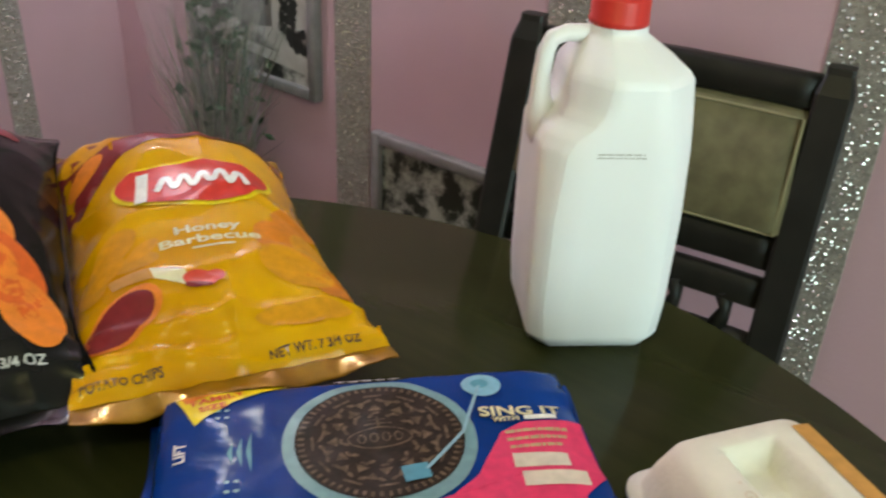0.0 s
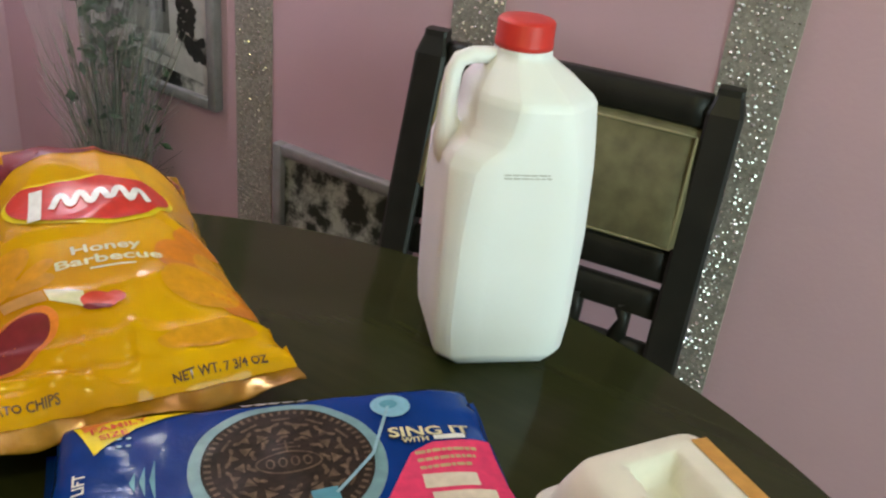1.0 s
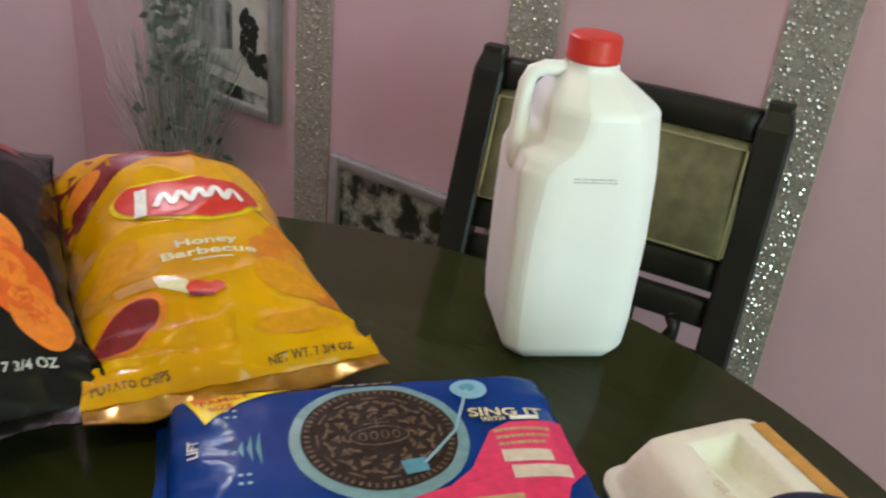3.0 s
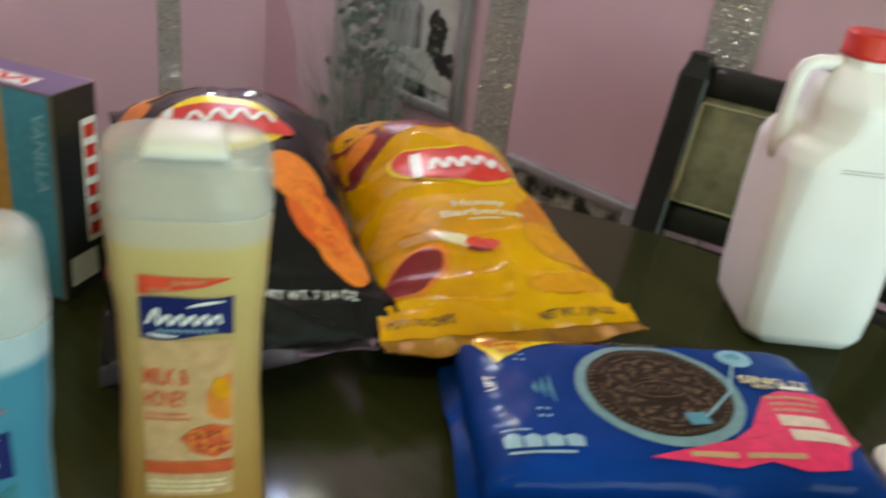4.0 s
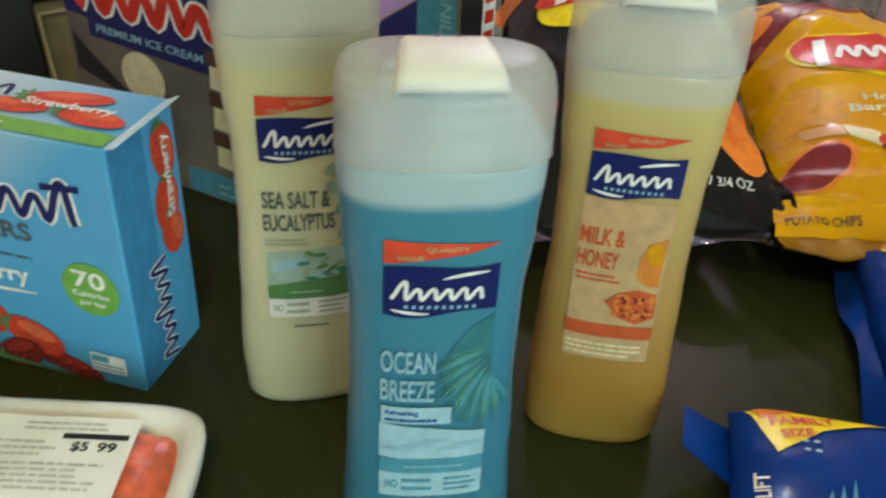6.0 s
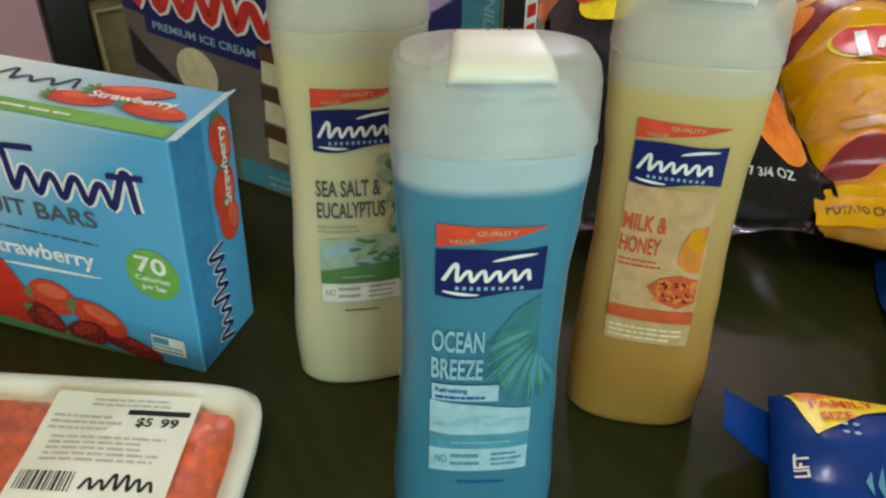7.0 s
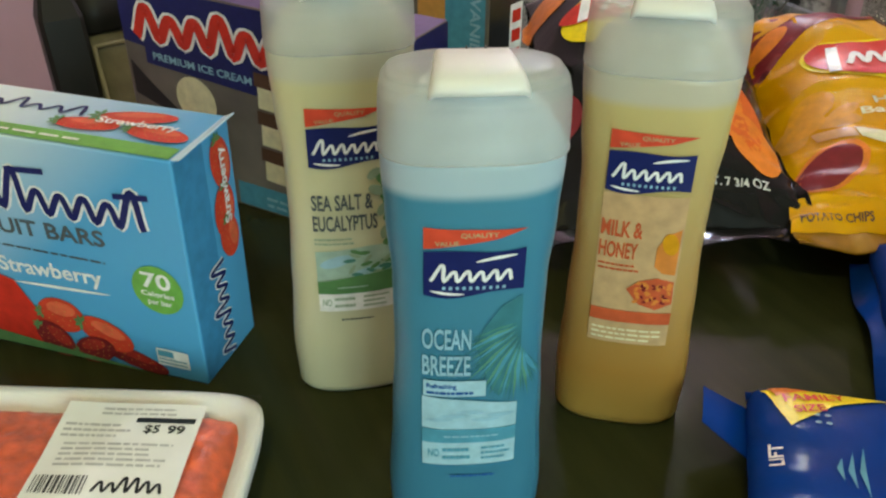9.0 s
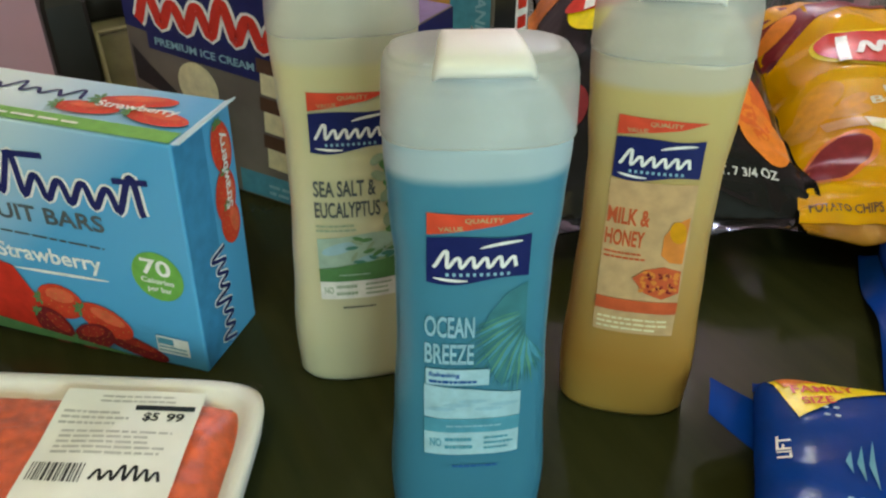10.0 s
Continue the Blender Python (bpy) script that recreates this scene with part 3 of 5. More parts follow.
def table_rings(rows, count, power):
    out = []
    for i in range(count):
        z = rows[0][0] + (rows[-1][0] - rows[0][0]) * i / (count - 1)
        a, d = lerp_table(rows, z)
        out.append(superring(a, d, z, power, n=72))
    return out


def wash_bottle(m, liquid, label):
    b = thing("body_wash_bottle", m, label, "bottle", "bottles of body wash")
    bm = bmesh.new()
    loft(bm, table_rings(WASH, 56, 2.6) + table_rings(WASH_SHOULDER, 16, 2.4)[1:])
    part("body", bm, liquid, b)
    bm = bmesh.new()
    rings = [superring(0.0364, 0.0216, 0.2098, 3.0, n=72)]
    for z, a, d in WASH_CAP[1:4]:
        rings.append(superring(a, d, z, 3.0, n=72))
    for i in range(1, 25):
        z = 0.2260 + (0.2434 - 0.2260) * (1 - (1 - i / 24) ** 1.6)
        a, d = lerp_table(WASH_CAP, z)
        rings.append(superring(a, d, z, 3.0, n=72))
    loft(bm, rings, False, True)
    cap = part("cap", bm, "wash_cap", b, "frosted translucent flip cap")
    # the flip tab: a shield with a lip that stands proud of the front and runs back over the top
    bm = bmesh.new()
    rows = []
    for k, (z, y, half) in enumerate(((0.2376, -0.0190, 0.0194), (0.2374, -0.0214, 0.0200), (0.2379, -0.0221, 0.0204), (0.2402, -0.0217, 0.0204), (0.2428, -0.0198, 0.0200), (0.2445, -0.0160, 0.0194), (0.2454, -0.0100, 0.0184), (0.2457, -0.0030, 0.0174), (0.2454, 0.0050, 0.0164), (0.2436, 0.0078, 0.0158))):
        row = []
        for i in range(17):
            f = i / 16 * 2 - 1
            edge = max(0.0, abs(f) - 0.86) / 0.14
            row.append(bm.verts.new((0.9 * half * f, y + 0.0022 * f * f + 0.0010 * edge ** 2, z - 0.0020 * edge ** 2 - 0.0006 * f * f)))
        rows.append(row)
    for k in range(len(rows) - 1):
        for i in range(16):
            bm.faces.new((rows[k][i], rows[k][i + 1], rows[k + 1][i + 1], rows[k + 1][i]))
    rim = [r[0] for r in rows]
    other = [r[-1] for r in rows]
    for side, flip in ((rim, False), (other, True)):
        low = [bm.verts.new((v.co.x, v.co.y + 0.0030, v.co.z - 0.0030)) for v in side]
        for k in range(len(side) - 1):
            f = (side[k], side[k + 1], low[k + 1], low[k])
            bm.faces.new(f[::-1] if flip else f)
    part("flip_tab", bm, "wash_tab", b, "raised white flip tab")
    for x in (-0.0026, 0.0046):
        part("hinge_slot", box(bmesh.new(), x - 0.0003, 0.0050, 0.2432, x + 0.0003, 0.0080, 0.2456), "dark_ink", cap)
    lip = superring(0.0367, 0.0219, 0.2104, 3.0, n=72)
    part("seam_lip", tube(bmesh.new(), lip + lip[:1], 0.00035, n=6), "wash_cap", cap)
    return b


def wash_plastic(name, low, high, head, level=0.199, soft=0.003, middle=None, foot=None):
    """Clear plastic with liquid in it: its colour shifts with height up to the level, empty frosted bottle above."""
    m = mat(name, low, rough=0.30, vary=0.10, scale=26, sub=0.5, bump=0.04, bump_scale=120)
    nt = m.node_tree
    p = nt.nodes["Principled BSDF"]
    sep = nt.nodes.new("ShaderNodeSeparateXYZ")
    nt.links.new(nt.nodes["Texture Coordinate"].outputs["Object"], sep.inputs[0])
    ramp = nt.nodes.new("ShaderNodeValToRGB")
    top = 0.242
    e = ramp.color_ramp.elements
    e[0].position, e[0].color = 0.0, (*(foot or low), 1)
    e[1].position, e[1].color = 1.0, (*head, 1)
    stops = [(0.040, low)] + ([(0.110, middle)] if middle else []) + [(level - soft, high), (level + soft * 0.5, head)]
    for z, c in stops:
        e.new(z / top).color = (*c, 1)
    # noise makes the level and the colour bands wander a little
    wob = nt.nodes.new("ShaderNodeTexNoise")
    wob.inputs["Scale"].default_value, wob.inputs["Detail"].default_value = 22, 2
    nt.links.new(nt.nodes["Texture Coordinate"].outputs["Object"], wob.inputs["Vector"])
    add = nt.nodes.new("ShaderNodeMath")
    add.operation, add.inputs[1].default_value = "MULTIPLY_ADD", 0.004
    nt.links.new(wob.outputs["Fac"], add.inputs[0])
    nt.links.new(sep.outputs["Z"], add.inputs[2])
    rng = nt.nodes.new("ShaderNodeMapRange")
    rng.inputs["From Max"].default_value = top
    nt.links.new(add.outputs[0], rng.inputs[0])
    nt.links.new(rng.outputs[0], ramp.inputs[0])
    mix = nt.nodes.new("ShaderNodeMix")
    mix.data_type, mix.blend_type = "RGBA", "MULTIPLY"
    mix.inputs["Factor"].default_value = 0.12
    nt.links.new(ramp.outputs[0], mix.inputs["A"])
    old = p.inputs["Base Color"].links[0].from_socket
    nt.links.new(old, mix.inputs["B"])
    nt.links.new(mix.outputs["Result"], p.inputs["Base Color"])


mat("wash_cap", (0.60, 0.61, 0.58), rough=0.36, vary=0.05, scale=50, spec=0.4, bump=0.03, bump_scale=200)
nt = M["wash_cap"].node_tree
clear, blend = nt.nodes.new("ShaderNodeBsdfTransparent"), nt.nodes.new("ShaderNodeMixShader")
blend.inputs[0].default_value = 0.45
nt.links.new(clear.outputs[0], blend.inputs[1])
nt.links.new(nt.nodes["Principled BSDF"].outputs[0], blend.inputs[2])
nt.links.new(blend.outputs[0], nt.nodes["Material Output"].inputs[0])
mat("wash_tab", (0.68, 0.69, 0.64), rough=0.42, vary=0.03, sub=0.2)
wash_plastic("liquid_blue", (0.052, 0.215, 0.325), (0.070, 0.270, 0.385), (0.46, 0.58, 0.62))
# honey goes from pale yellow at the level to brown near the foot
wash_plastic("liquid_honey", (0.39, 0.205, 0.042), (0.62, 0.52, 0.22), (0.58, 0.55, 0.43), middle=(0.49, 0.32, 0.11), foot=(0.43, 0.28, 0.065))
wash_plastic("liquid_cream", (0.62, 0.61, 0.42), (0.66, 0.64, 0.36), (0.60, 0.60, 0.46), middle=(0.66, 0.64, 0.43))
WASHES = {
    "blue": wash_bottle(pose(-0.0823, -0.5778, TABLE, 0, 0, 68.0), "liquid_blue", "translucent blue ocean breeze body wash bottle"),
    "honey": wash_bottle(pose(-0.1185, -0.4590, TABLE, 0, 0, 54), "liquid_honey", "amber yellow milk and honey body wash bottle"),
    "cream": wash_bottle(pose(-0.2100, -0.5850, TABLE, 0, 0, 74), "liquid_cream", "cream sea salt and eucalyptus body wash bottle"),
}


# ---- cartons ----
def carton(name, m, w, d, h, material_name, label, category, group=""):
    """Local: front face at y = 0 looking to -y, x from 0 to w, going back to y = d."""
    c = thing(name, m, label, category, group)
    part("body", box(bmesh.new(), 0, 0, 0, w, d, h, 0.0012), material_name, c, smooth=False)
    return c


FRUIT_W, FRUIT_D, FRUIT_H = 0.175, 0.060, 0.150
fruit_box = carton("fruit_bar_box", pose(-0.2355 - FRUIT_W * math.cos(radians(47)), -0.6712 - FRUIT_W * math.sin(radians(47)), TABLE, 0, 0, 47), FRUIT_W, FRUIT_D, FRUIT_H, "box_blue", "light blue strawberry fruit bar carton with green stripe", "box")
IC_W, IC_D, IC_H = 0.262, 0.046, 0.165
ice_a = carton("ice_cream_carton", pose(-0.3070 - IC_W * math.cos(radians(34.7)), -0.5025 - IC_W * math.sin(radians(34.7)), TABLE, 0, 0, 34.7), IC_W, IC_D, IC_H, "carton_brown", "brown and navy ice cream sandwich carton", "box", "ice cream cartons")
ice_b = carton("ice_cream_carton", pose(-0.4000 - IC_W * math.cos(radians(24.5)), -0.3965 - IC_W * math.sin(radians(24.5)), TABLE, 0, 0, 24.5), IC_W, IC_D, IC_H, "carton_brown", "brown ice cream sandwich carton with teal vanilla stripe", "box", "ice cream cartons")


# ---- meat tray ----
def clear_film(name, solid):
    """Clear plastic film: see-through, with a glossy skin."""
    m = mat(name, (0.9, 0.9, 0.9), rough=0.06, vary=0.02)
    nt = m.node_tree
    clear, shiny, blend = nt.nodes.new("ShaderNodeBsdfTransparent"), nt.nodes.new("ShaderNodeBsdfGlossy"), nt.nodes.new("ShaderNodeMixShader")
    shiny.inputs["Roughness"].default_value = 0.12
    blend.inputs[0].default_value = solid
    nt.links.new(clear.outputs[0], blend.inputs[1])
    nt.links.new(shiny.outputs[0], blend.inputs[2])
    nt.links.new(blend.outputs[0], nt.nodes["Material Output"].inputs[0])


clear_film("film_clear", 0.022)


def meat_tray(m, w, d):
    t = thing("meat_tray", m, "white foam tray of raw ground meat under clear wrap", "meat tray")
    bm = bmesh.new()
    prof = [(-0.010, 0.0), (-0.002, 0.012), (0.0, 0.0225), (0.0, 0.026), (-0.003, 0.0275), (-0.009, 0.027), (-0.014, 0.014)]
    loft(bm, [superring(w / 2 + o, d / 2 + o, z, 8, n=96) for o, z in prof])
    part("tray", bm, "foam_white", t)
    bm = bmesh.new()
    nu, nv = 70, 50
    def top(i, k):
        u, v = (i / nu - 0.5) * (w - 0.026), (k / nv - 0.5) * (d - 0.026)
        r = max(0, 1 - abs(i / nu * 2 - 1) ** 10) * max(0, 1 - abs(k / nv * 2 - 1) ** 10)
        z = 0.0138 + 0.0125 * r ** 0.5 + 0.0034 * (0.35 - min(0.35, abs(noise.noise(Vector((u * 150 + 40 * v, v * 95, 4)))))) + 0.0016 * noise.noise(Vector((u * 60, v * 60, 8)))
        return (u, v, z)
    grid = [[bm.verts.new(top(i, k)) for i in range(nu + 1)] for k in range(nv + 1)]
    for k in range(nv):
        for i in range(nu):
            bm.faces.new((grid[k][i], grid[k][i + 1], grid[k + 1][i + 1], grid[k + 1][i]))
    part("ground_meat", bm, "meat", t, "red ground meat")
    bm = bmesh.new()
    nu, nv = 48, 36
    def film(i, k):
        u, v = (i / nu - 0.5) * (w - 0.004), (k / nv - 0.5) * (d - 0.004)
        edge = max(abs(i / nu * 2 - 1), abs(k / nv * 2 - 1)) ** 12
        return (u * (1 - 0.02 * edge), v * (1 - 0.02 * edge), 0.0293 + 0.0009 * noise.noise(Vector((u * 70, v * 25, 3))) * (1 - edge) - 0.0012 * edge)
    grid = [[bm.verts.new(film(i, k)) for i in range(nu + 1)] for k in range(nv + 1)]
    for k in range(nv):
        for i in range(nu):
            bm.faces.new((grid[k][i], grid[k][i + 1], grid[k + 1][i + 1], grid[k + 1][i]))
    wrap = part("clear_film", bm, "film_clear", t, "stretched clear plastic film")
    wrap.visible_shadow = False
    return t


meat = meat_tray(pose(-0.1689, -0.7745, TABLE, 0, 0, 61.8), 0.215, 0.145)


# ---- egg carton ----
def egg_carton(m):
    """Local: x along its length from 0, y across."""
    e = thing("egg_carton", m, "closed white foam egg carton with orange label", "egg carton")
    l, w = 0.295, 0.118
    def ring(i, z, p=9):
        return superring(l / 2 - i, w / 2 - i, z, p, n=80, cx=l / 2)
    loft(bm := bmesh.new(), [ring(0.012, 0.0), ring(0.004, 0.015), ring(0.0, 0.030)])
    part("base", bm, "pulp", e)
    bm = bmesh.new()
    prof = [(-0.003, 0.0305), (-0.003, 0.0345), (0.002, 0.036), (0.0035, 0.040), (0.007, 0.052), (0.013, 0.067), (0.017, 0.0715), (0.023, 0.0730)] + [(0.026 + 0.0026 * k, 0.0733) for k in range(13)]
    rings = []
    for o, z in prof:
        row = []
        for x, y, _ in superring(l / 2 - o, w / 2 - o, z, 9 if o < 0.03 else 6, n=160, cx=l / 2):
            dip = 0.0
            if o > 0.0255:
                for x0, x1 in ((0.034, 0.118), (0.172, 0.262)):
                    fx = min(1.0, max(0.0, min(x - x0, x1 - x) / 0.007 + 0.5))
                    fy = min(1.0, max(0.0, (0.015 - abs(y + 0.002)) / 0.006 + 0.5))
                    dip = max(dip, fx * fx * (3 - 2 * fx) * fy * fy * (3 - 2 * fy))
            row.append((x, y, z - 0.017 * dip))
        rings.append(row)
    loft(bm, rings)
    part("lid", bm, "pulp", e)
    return e


egg = egg_carton(pose(0.1313, -0.0515, TABLE, 0, 0, -31))

# ---- printed artwork: thin meshes laid on the surfaces ----
for name, colour in {
    "ink_red": (0.60, 0.035, 0.02), "ink_navy": (0.012, 0.018, 0.11), "ink_white": (0.80, 0.80, 0.78), "ink_black": (0.02, 0.02, 0.022), "ink_grey": (0.085, 0.10, 0.11),
    "ink_green": (0.16, 0.40, 0.075), "ink_leaf": (0.10, 0.24, 0.09), "ink_orange": (0.72, 0.20, 0.02), "ink_chip": (0.66, 0.29, 0.006), "ink_wine": (0.20, 0.018, 0.022), "ink_pink": (0.75, 0.04, 0.14),
    "ink_teal": (0.08, 0.29, 0.40), "ink_pale": (0.52, 0.52, 0.50), "ink_ring": (0.16, 0.31, 0.35), "ink_disc": (0.22, 0.46, 0.60), "ink_palm": (0.045, 0.185, 0.225), "ink_frond": (0.07, 0.235, 0.20), "ink_sky": (0.27, 0.47, 0.58), "ink_yellow": (0.84, 0.66, 0.0), "ink_cream": (0.72, 0.66, 0.42), "ink_brown": (0.10, 0.05, 0.03), "ink_purple": (0.10, 0.06, 0.18),
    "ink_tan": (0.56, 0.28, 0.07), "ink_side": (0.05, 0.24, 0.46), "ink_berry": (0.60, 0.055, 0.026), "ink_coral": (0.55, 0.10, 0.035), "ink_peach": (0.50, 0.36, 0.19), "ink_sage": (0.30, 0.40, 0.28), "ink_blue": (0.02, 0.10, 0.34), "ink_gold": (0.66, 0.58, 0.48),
    "ink_amber_chip": (0.62, 0.20, 0.006), "ink_tan_chip": (0.60, 0.27, 0.02), "ink_scarlet": (0.70, 0.13, 0.06), "ink_berry_deep": (0.36, 0.03, 0.022), "ink_ember": (0.62, 0.11, 0.012), "ink_flash": (0.66, 0.075, 0.035), "ink_mist": (0.33, 0.53, 0.62), "ink_lime": (0.10, 0.28, 0.20), "ink_blush": (0.53, 0.34, 0.17), "ink_amber": (0.66, 0.22, 0.04), "ink_seafoam": (0.36, 0.50, 0.42),
}.items():
    mat(name, colour, rough=0.34, spec=0.28, vary=0.12, scale=140)
mat("ink_meatlabel", (0.88, 0.88, 0.83), rough=0.35, vary=0.03, scale=60)
mat("cookie_dark", (0.026, 0.017, 0.012), rough=0.32, spec=0.08, vary=0.4, scale=160)
mat("cookie_light", (0.125, 0.085, 0.056), rough=0.34, spec=0.08, vary=0.6, scale=220)
mat("pale_blue", (0.50, 0.66, 0.76), rough=0.38, vary=0.12, scale=20)

TEXTS = {}


def text_geom(body):
    """The outline mesh of a text, one unit high, from the built-in font."""
    if body not in TEXTS:
        cu = bpy.data.curves.new("text", "FONT")
        cu.body, cu.resolution_u, cu.offset = body, 3, 0.022
        ob = new("text", cu)
        me = bpy.data.meshes.new_from_object(ob.evaluated_get(bpy.context.evaluated_depsgraph_get()))
        vs = [(v.co.x, v.co.y) for v in me.vertices]
        fs = [tuple(p.vertices) for p in me.polygons]
        bpy.data.objects.remove(ob)
        bpy.data.meshes.remove(me)
        x0, x1 = min(v[0] for v in vs), max(v[0] for v in vs)
        TEXTS[body] = ([((v[0] - x0) / (x1 - x0), v[1] / 0.72) for v in vs], fs)
    return TEXTS[body]


def turned(vs, cu, cv, rot):
    c, s = math.cos(radians(rot)), math.sin(radians(rot))
    return [(cu + c * u - s * v, cv + s * u + c * v) for u, v in vs]


def words(body, u, v, width, height, rot=0):
    """Text whose baseline starts at (u, v)."""
    vs, fs = text_geom(body)
    return turned([(a * width, b * height) for a, b in vs], u, v, rot), fs


def rect(u0, v0, u1, v1, nu=6, nv=4, rot=0):
    cu, cv = (u0 + u1) / 2, (v0 + v1) / 2
    vs = [((u1 - u0) * (i / nu - 0.5), (v1 - v0) * (k / nv - 0.5)) for k in range(nv + 1) for i in range(nu + 1)]
    w = nu + 1
    return turned(vs, cu, cv, rot), [(k * w + i, k * w + i + 1, (k + 1) * w + i + 1, (k + 1) * w + i) for k in range(nv) for i in range(nu)]


def blob(points, rings=5, centre=None):
    """A filled outline that can be seen whole from its centre."""
    n = len(points)
    cu = sum(p[0] for p in points) / n if centre is None else centre[0]
    cv = sum(p[1] for p in points) / n if centre is None else centre[1]
    vs = [(cu, cv)]
    for r in range(1, rings + 1):
        vs += [(cu + (p[0] - cu) * r / rings, cv + (p[1] - cv) * r / rings) for p in points]
    fs = [(0, 1 + i, 1 + (i + 1) % n) for i in range(n)]
    for r in range(rings - 1):
        a, b = 1 + r * n, 1 + (r + 1) * n
        fs += [(a + i, b + i, b + (i + 1) % n, a + (i + 1) % n) for i in range(n)]
    return vs, fs


def oval(cu, cv, a, b, rot=0, n=36, rings=5, bend=0.0):
    pts = [(a * math.cos(2 * math.pi * i / n), b * math.sin(2 * math.pi * i / n)) for i in range(n)]
    pts = [(u, v + bend * (u / a) ** 2) for u, v in pts]
    return blob(turned(pts, cu, cv, rot), rings, (cu, cv))


def ring(cu, cv, a, b, thick, n=48):
    vs = []
    for k in (0, 1):
        vs += [(cu + (a - k * thick) * math.cos(2 * math.pi * i / n), cv + (b - k * thick) * math.sin(2 * math.pi * i / n)) for i in range(n)]
    return vs, [(i, (i + 1) % n, n + (i + 1) % n, n + i) for i in range(n)]


def outline(points, per=6):
    """Points along a closed polygon, so that it follows a curved surface."""
    out = []
    for (a, b), (c, d) in zip(points, points[1:] + points[:1]):
        out += [(a + (c - a) * k / per, b + (d - b) * k / per) for k in range(per)]
    return out


def joined(*geoms):
    vs, fs = [], []
    for v, f in geoms:
        n = len(vs)
        vs += v
        fs += [tuple(i + n for i in q) for q in f]
    return vs, fs


def scribble(u0, v0, u1, tall, thick, lean=12.0, per=14):
    """A plain looping ribbon that stands for a logo: no letters. tall: the height of each hump in turn."""
    n = len(tall)
    step = (u1 - u0) / n
    sl = math.tan(radians(lean))
    line = []
    for i in range(n * per + 1):
        x = i / per
        k = min(n - 1, int(x))
        f = x - k
        v = tall[k] * (0.5 - 0.5 * math.cos(2 * math.pi * f)) ** 0.8
        line.append(Vector((u0 + step * x + sl * v, v0 + v)))
    vs, fs = [], []
    for i, p in enumerate(line):
        d = (line[min(i + 1, len(line) - 1)] - line[max(i - 1, 0)]).normalized()
        w = thick * (0.75 + 0.25 * abs(d.y))
        vs += [(p.x - d.y * w, p.y + d.x * w), (p.x, p.y), (p.x + d.y * w, p.y - d.x * w)]
    for i in range(len(line) - 1):
        fs += [(i * 3 + k, i * 3 + k + 1, i * 3 + k + 4, i * 3 + k + 3) for k in (0, 1)]
    return vs, fs


def small_print(u0, v0, u1, v1, rows, seed):
    """Rows of broken bars: print too small to read."""
    rnd = random.Random(seed)
    out = []
    for r in range(rows):
        v = v1 + (v0 - v1) * (r + 0.5) / rows
        h = abs(v1 - v0) / rows * 0.42
        u = u0
        end = u1 - rnd.uniform(0, 0.25) * (u1 - u0)
        while u < end:
            w = rnd.uniform(0.05, 0.16) * (u1 - u0)
            out.append(rect(u, v - h / 2, min(u + w, end), v + h / 2, 2, 1))
            u += w + 0.02 * (u1 - u0)
    return joined(*out)


def decal(name, parent, material_name, surf, geom, layer=1, label=""):
    vs, fs = geom
    bm = bmesh.new()
    put(bm, [surf(u, v, 0.00035 * layer) for u, v in vs], fs)
    return part(name, bm, material_name, parent, label)


def bag_surf(bag):
    return lambda u, v, off: bag.front(u / bag.width(v) - bag.across(v), v, off + 0.0004)


def pack_surf(pack):
    return lambda u, v, off: pack.top(u, v, off + 0.0003)


def front_surf(u, v, off):
    return Vector((u, -off, v))


def side_surf(w):
    return lambda u, v, off: Vector((w + off, u, v))


def top_surf(h):
    return lambda u, v, off: Vector((u, v, h + off))


def wash_surf(u, v, off):
    a, d = lerp_table(WASH, v)
    k = max(0.0, 1 - abs(u / a) ** 2.6) ** (1 / 2.6)
    return Vector((u, -d * k - off - 0.0001, v + 0.0012))


# ---- milk jug print ----
jug = bpy.data.objects["milk_jug"]
decal("date_stamp", jug, "ink_pale", lambda u, v, off: Vector((u, -0.0529 - off, v)), joined(small_print(-0.017, 0.1575, 0.0215, 0.1625, 2, 5)), 1, "faint grey printed date stamp")


# ---- yellow bag print ----
S = bag_surf(YELLOW)
B = yellow_bag
top_band = [(-0.091, 0.136), (0.091, 0.136), (0.090, 0.098), (0.055, 0.098), (0.02, 0.092), (-0.02, 0.085), (-0.06, 0.070), (-0.088, 0.045)]
decal("top_print", B, "ink_wine", S, blob(outline(top_band, 8), 8, (0, 0.104)), 1, "dark wine red printed band")
for u, v, a, b, r, m in ((-0.058, 0.108, 0.030, 0.014, 14, "ink_chip"), (0.002, 0.122, 0.034, 0.012, 4, "ink_orange"), (0.058, 0.118, 0.028, 0.011, -4, "ink_coral"), (-0.070, 0.082, 0.016, 0.009, 24, "ink_orange"), (-0.045, 0.130, 0.034, 0.006, 0, "ink_orange"), (0.030, 0.101, 0.030, 0.005, 4, "ink_coral")):
    decal("printed_chip", B, m, S, oval(u, v, a, b, r), 2)
decal("logo_rim", B, "ink_yellow", S, oval(0.005, 0.024, 0.0600, 0.0300, 0, 64, 12, bend=0.016), 2)
decal("logo_oval", B, "ink_red", S, oval(0.005, 0.024, 0.0570, 0.0270, 0, 64, 12, bend=0.016), 5, "red oval logo")
decal("logo_bar", B, "ink_white", S, blob(outline([(-0.041, 0.010), (-0.032, 0.009), (-0.026, 0.046), (-0.035, 0.046)], 5), 4), 8, "white plain logo stroke")
decal("logo_mark", B, "ink_white", S, scribble(-0.024, 0.019, 0.044, [0.0160, 0.0165, 0.0170, 0.0170, 0.0160], 0.0026, 8), 8, "white looping logo ribbon")
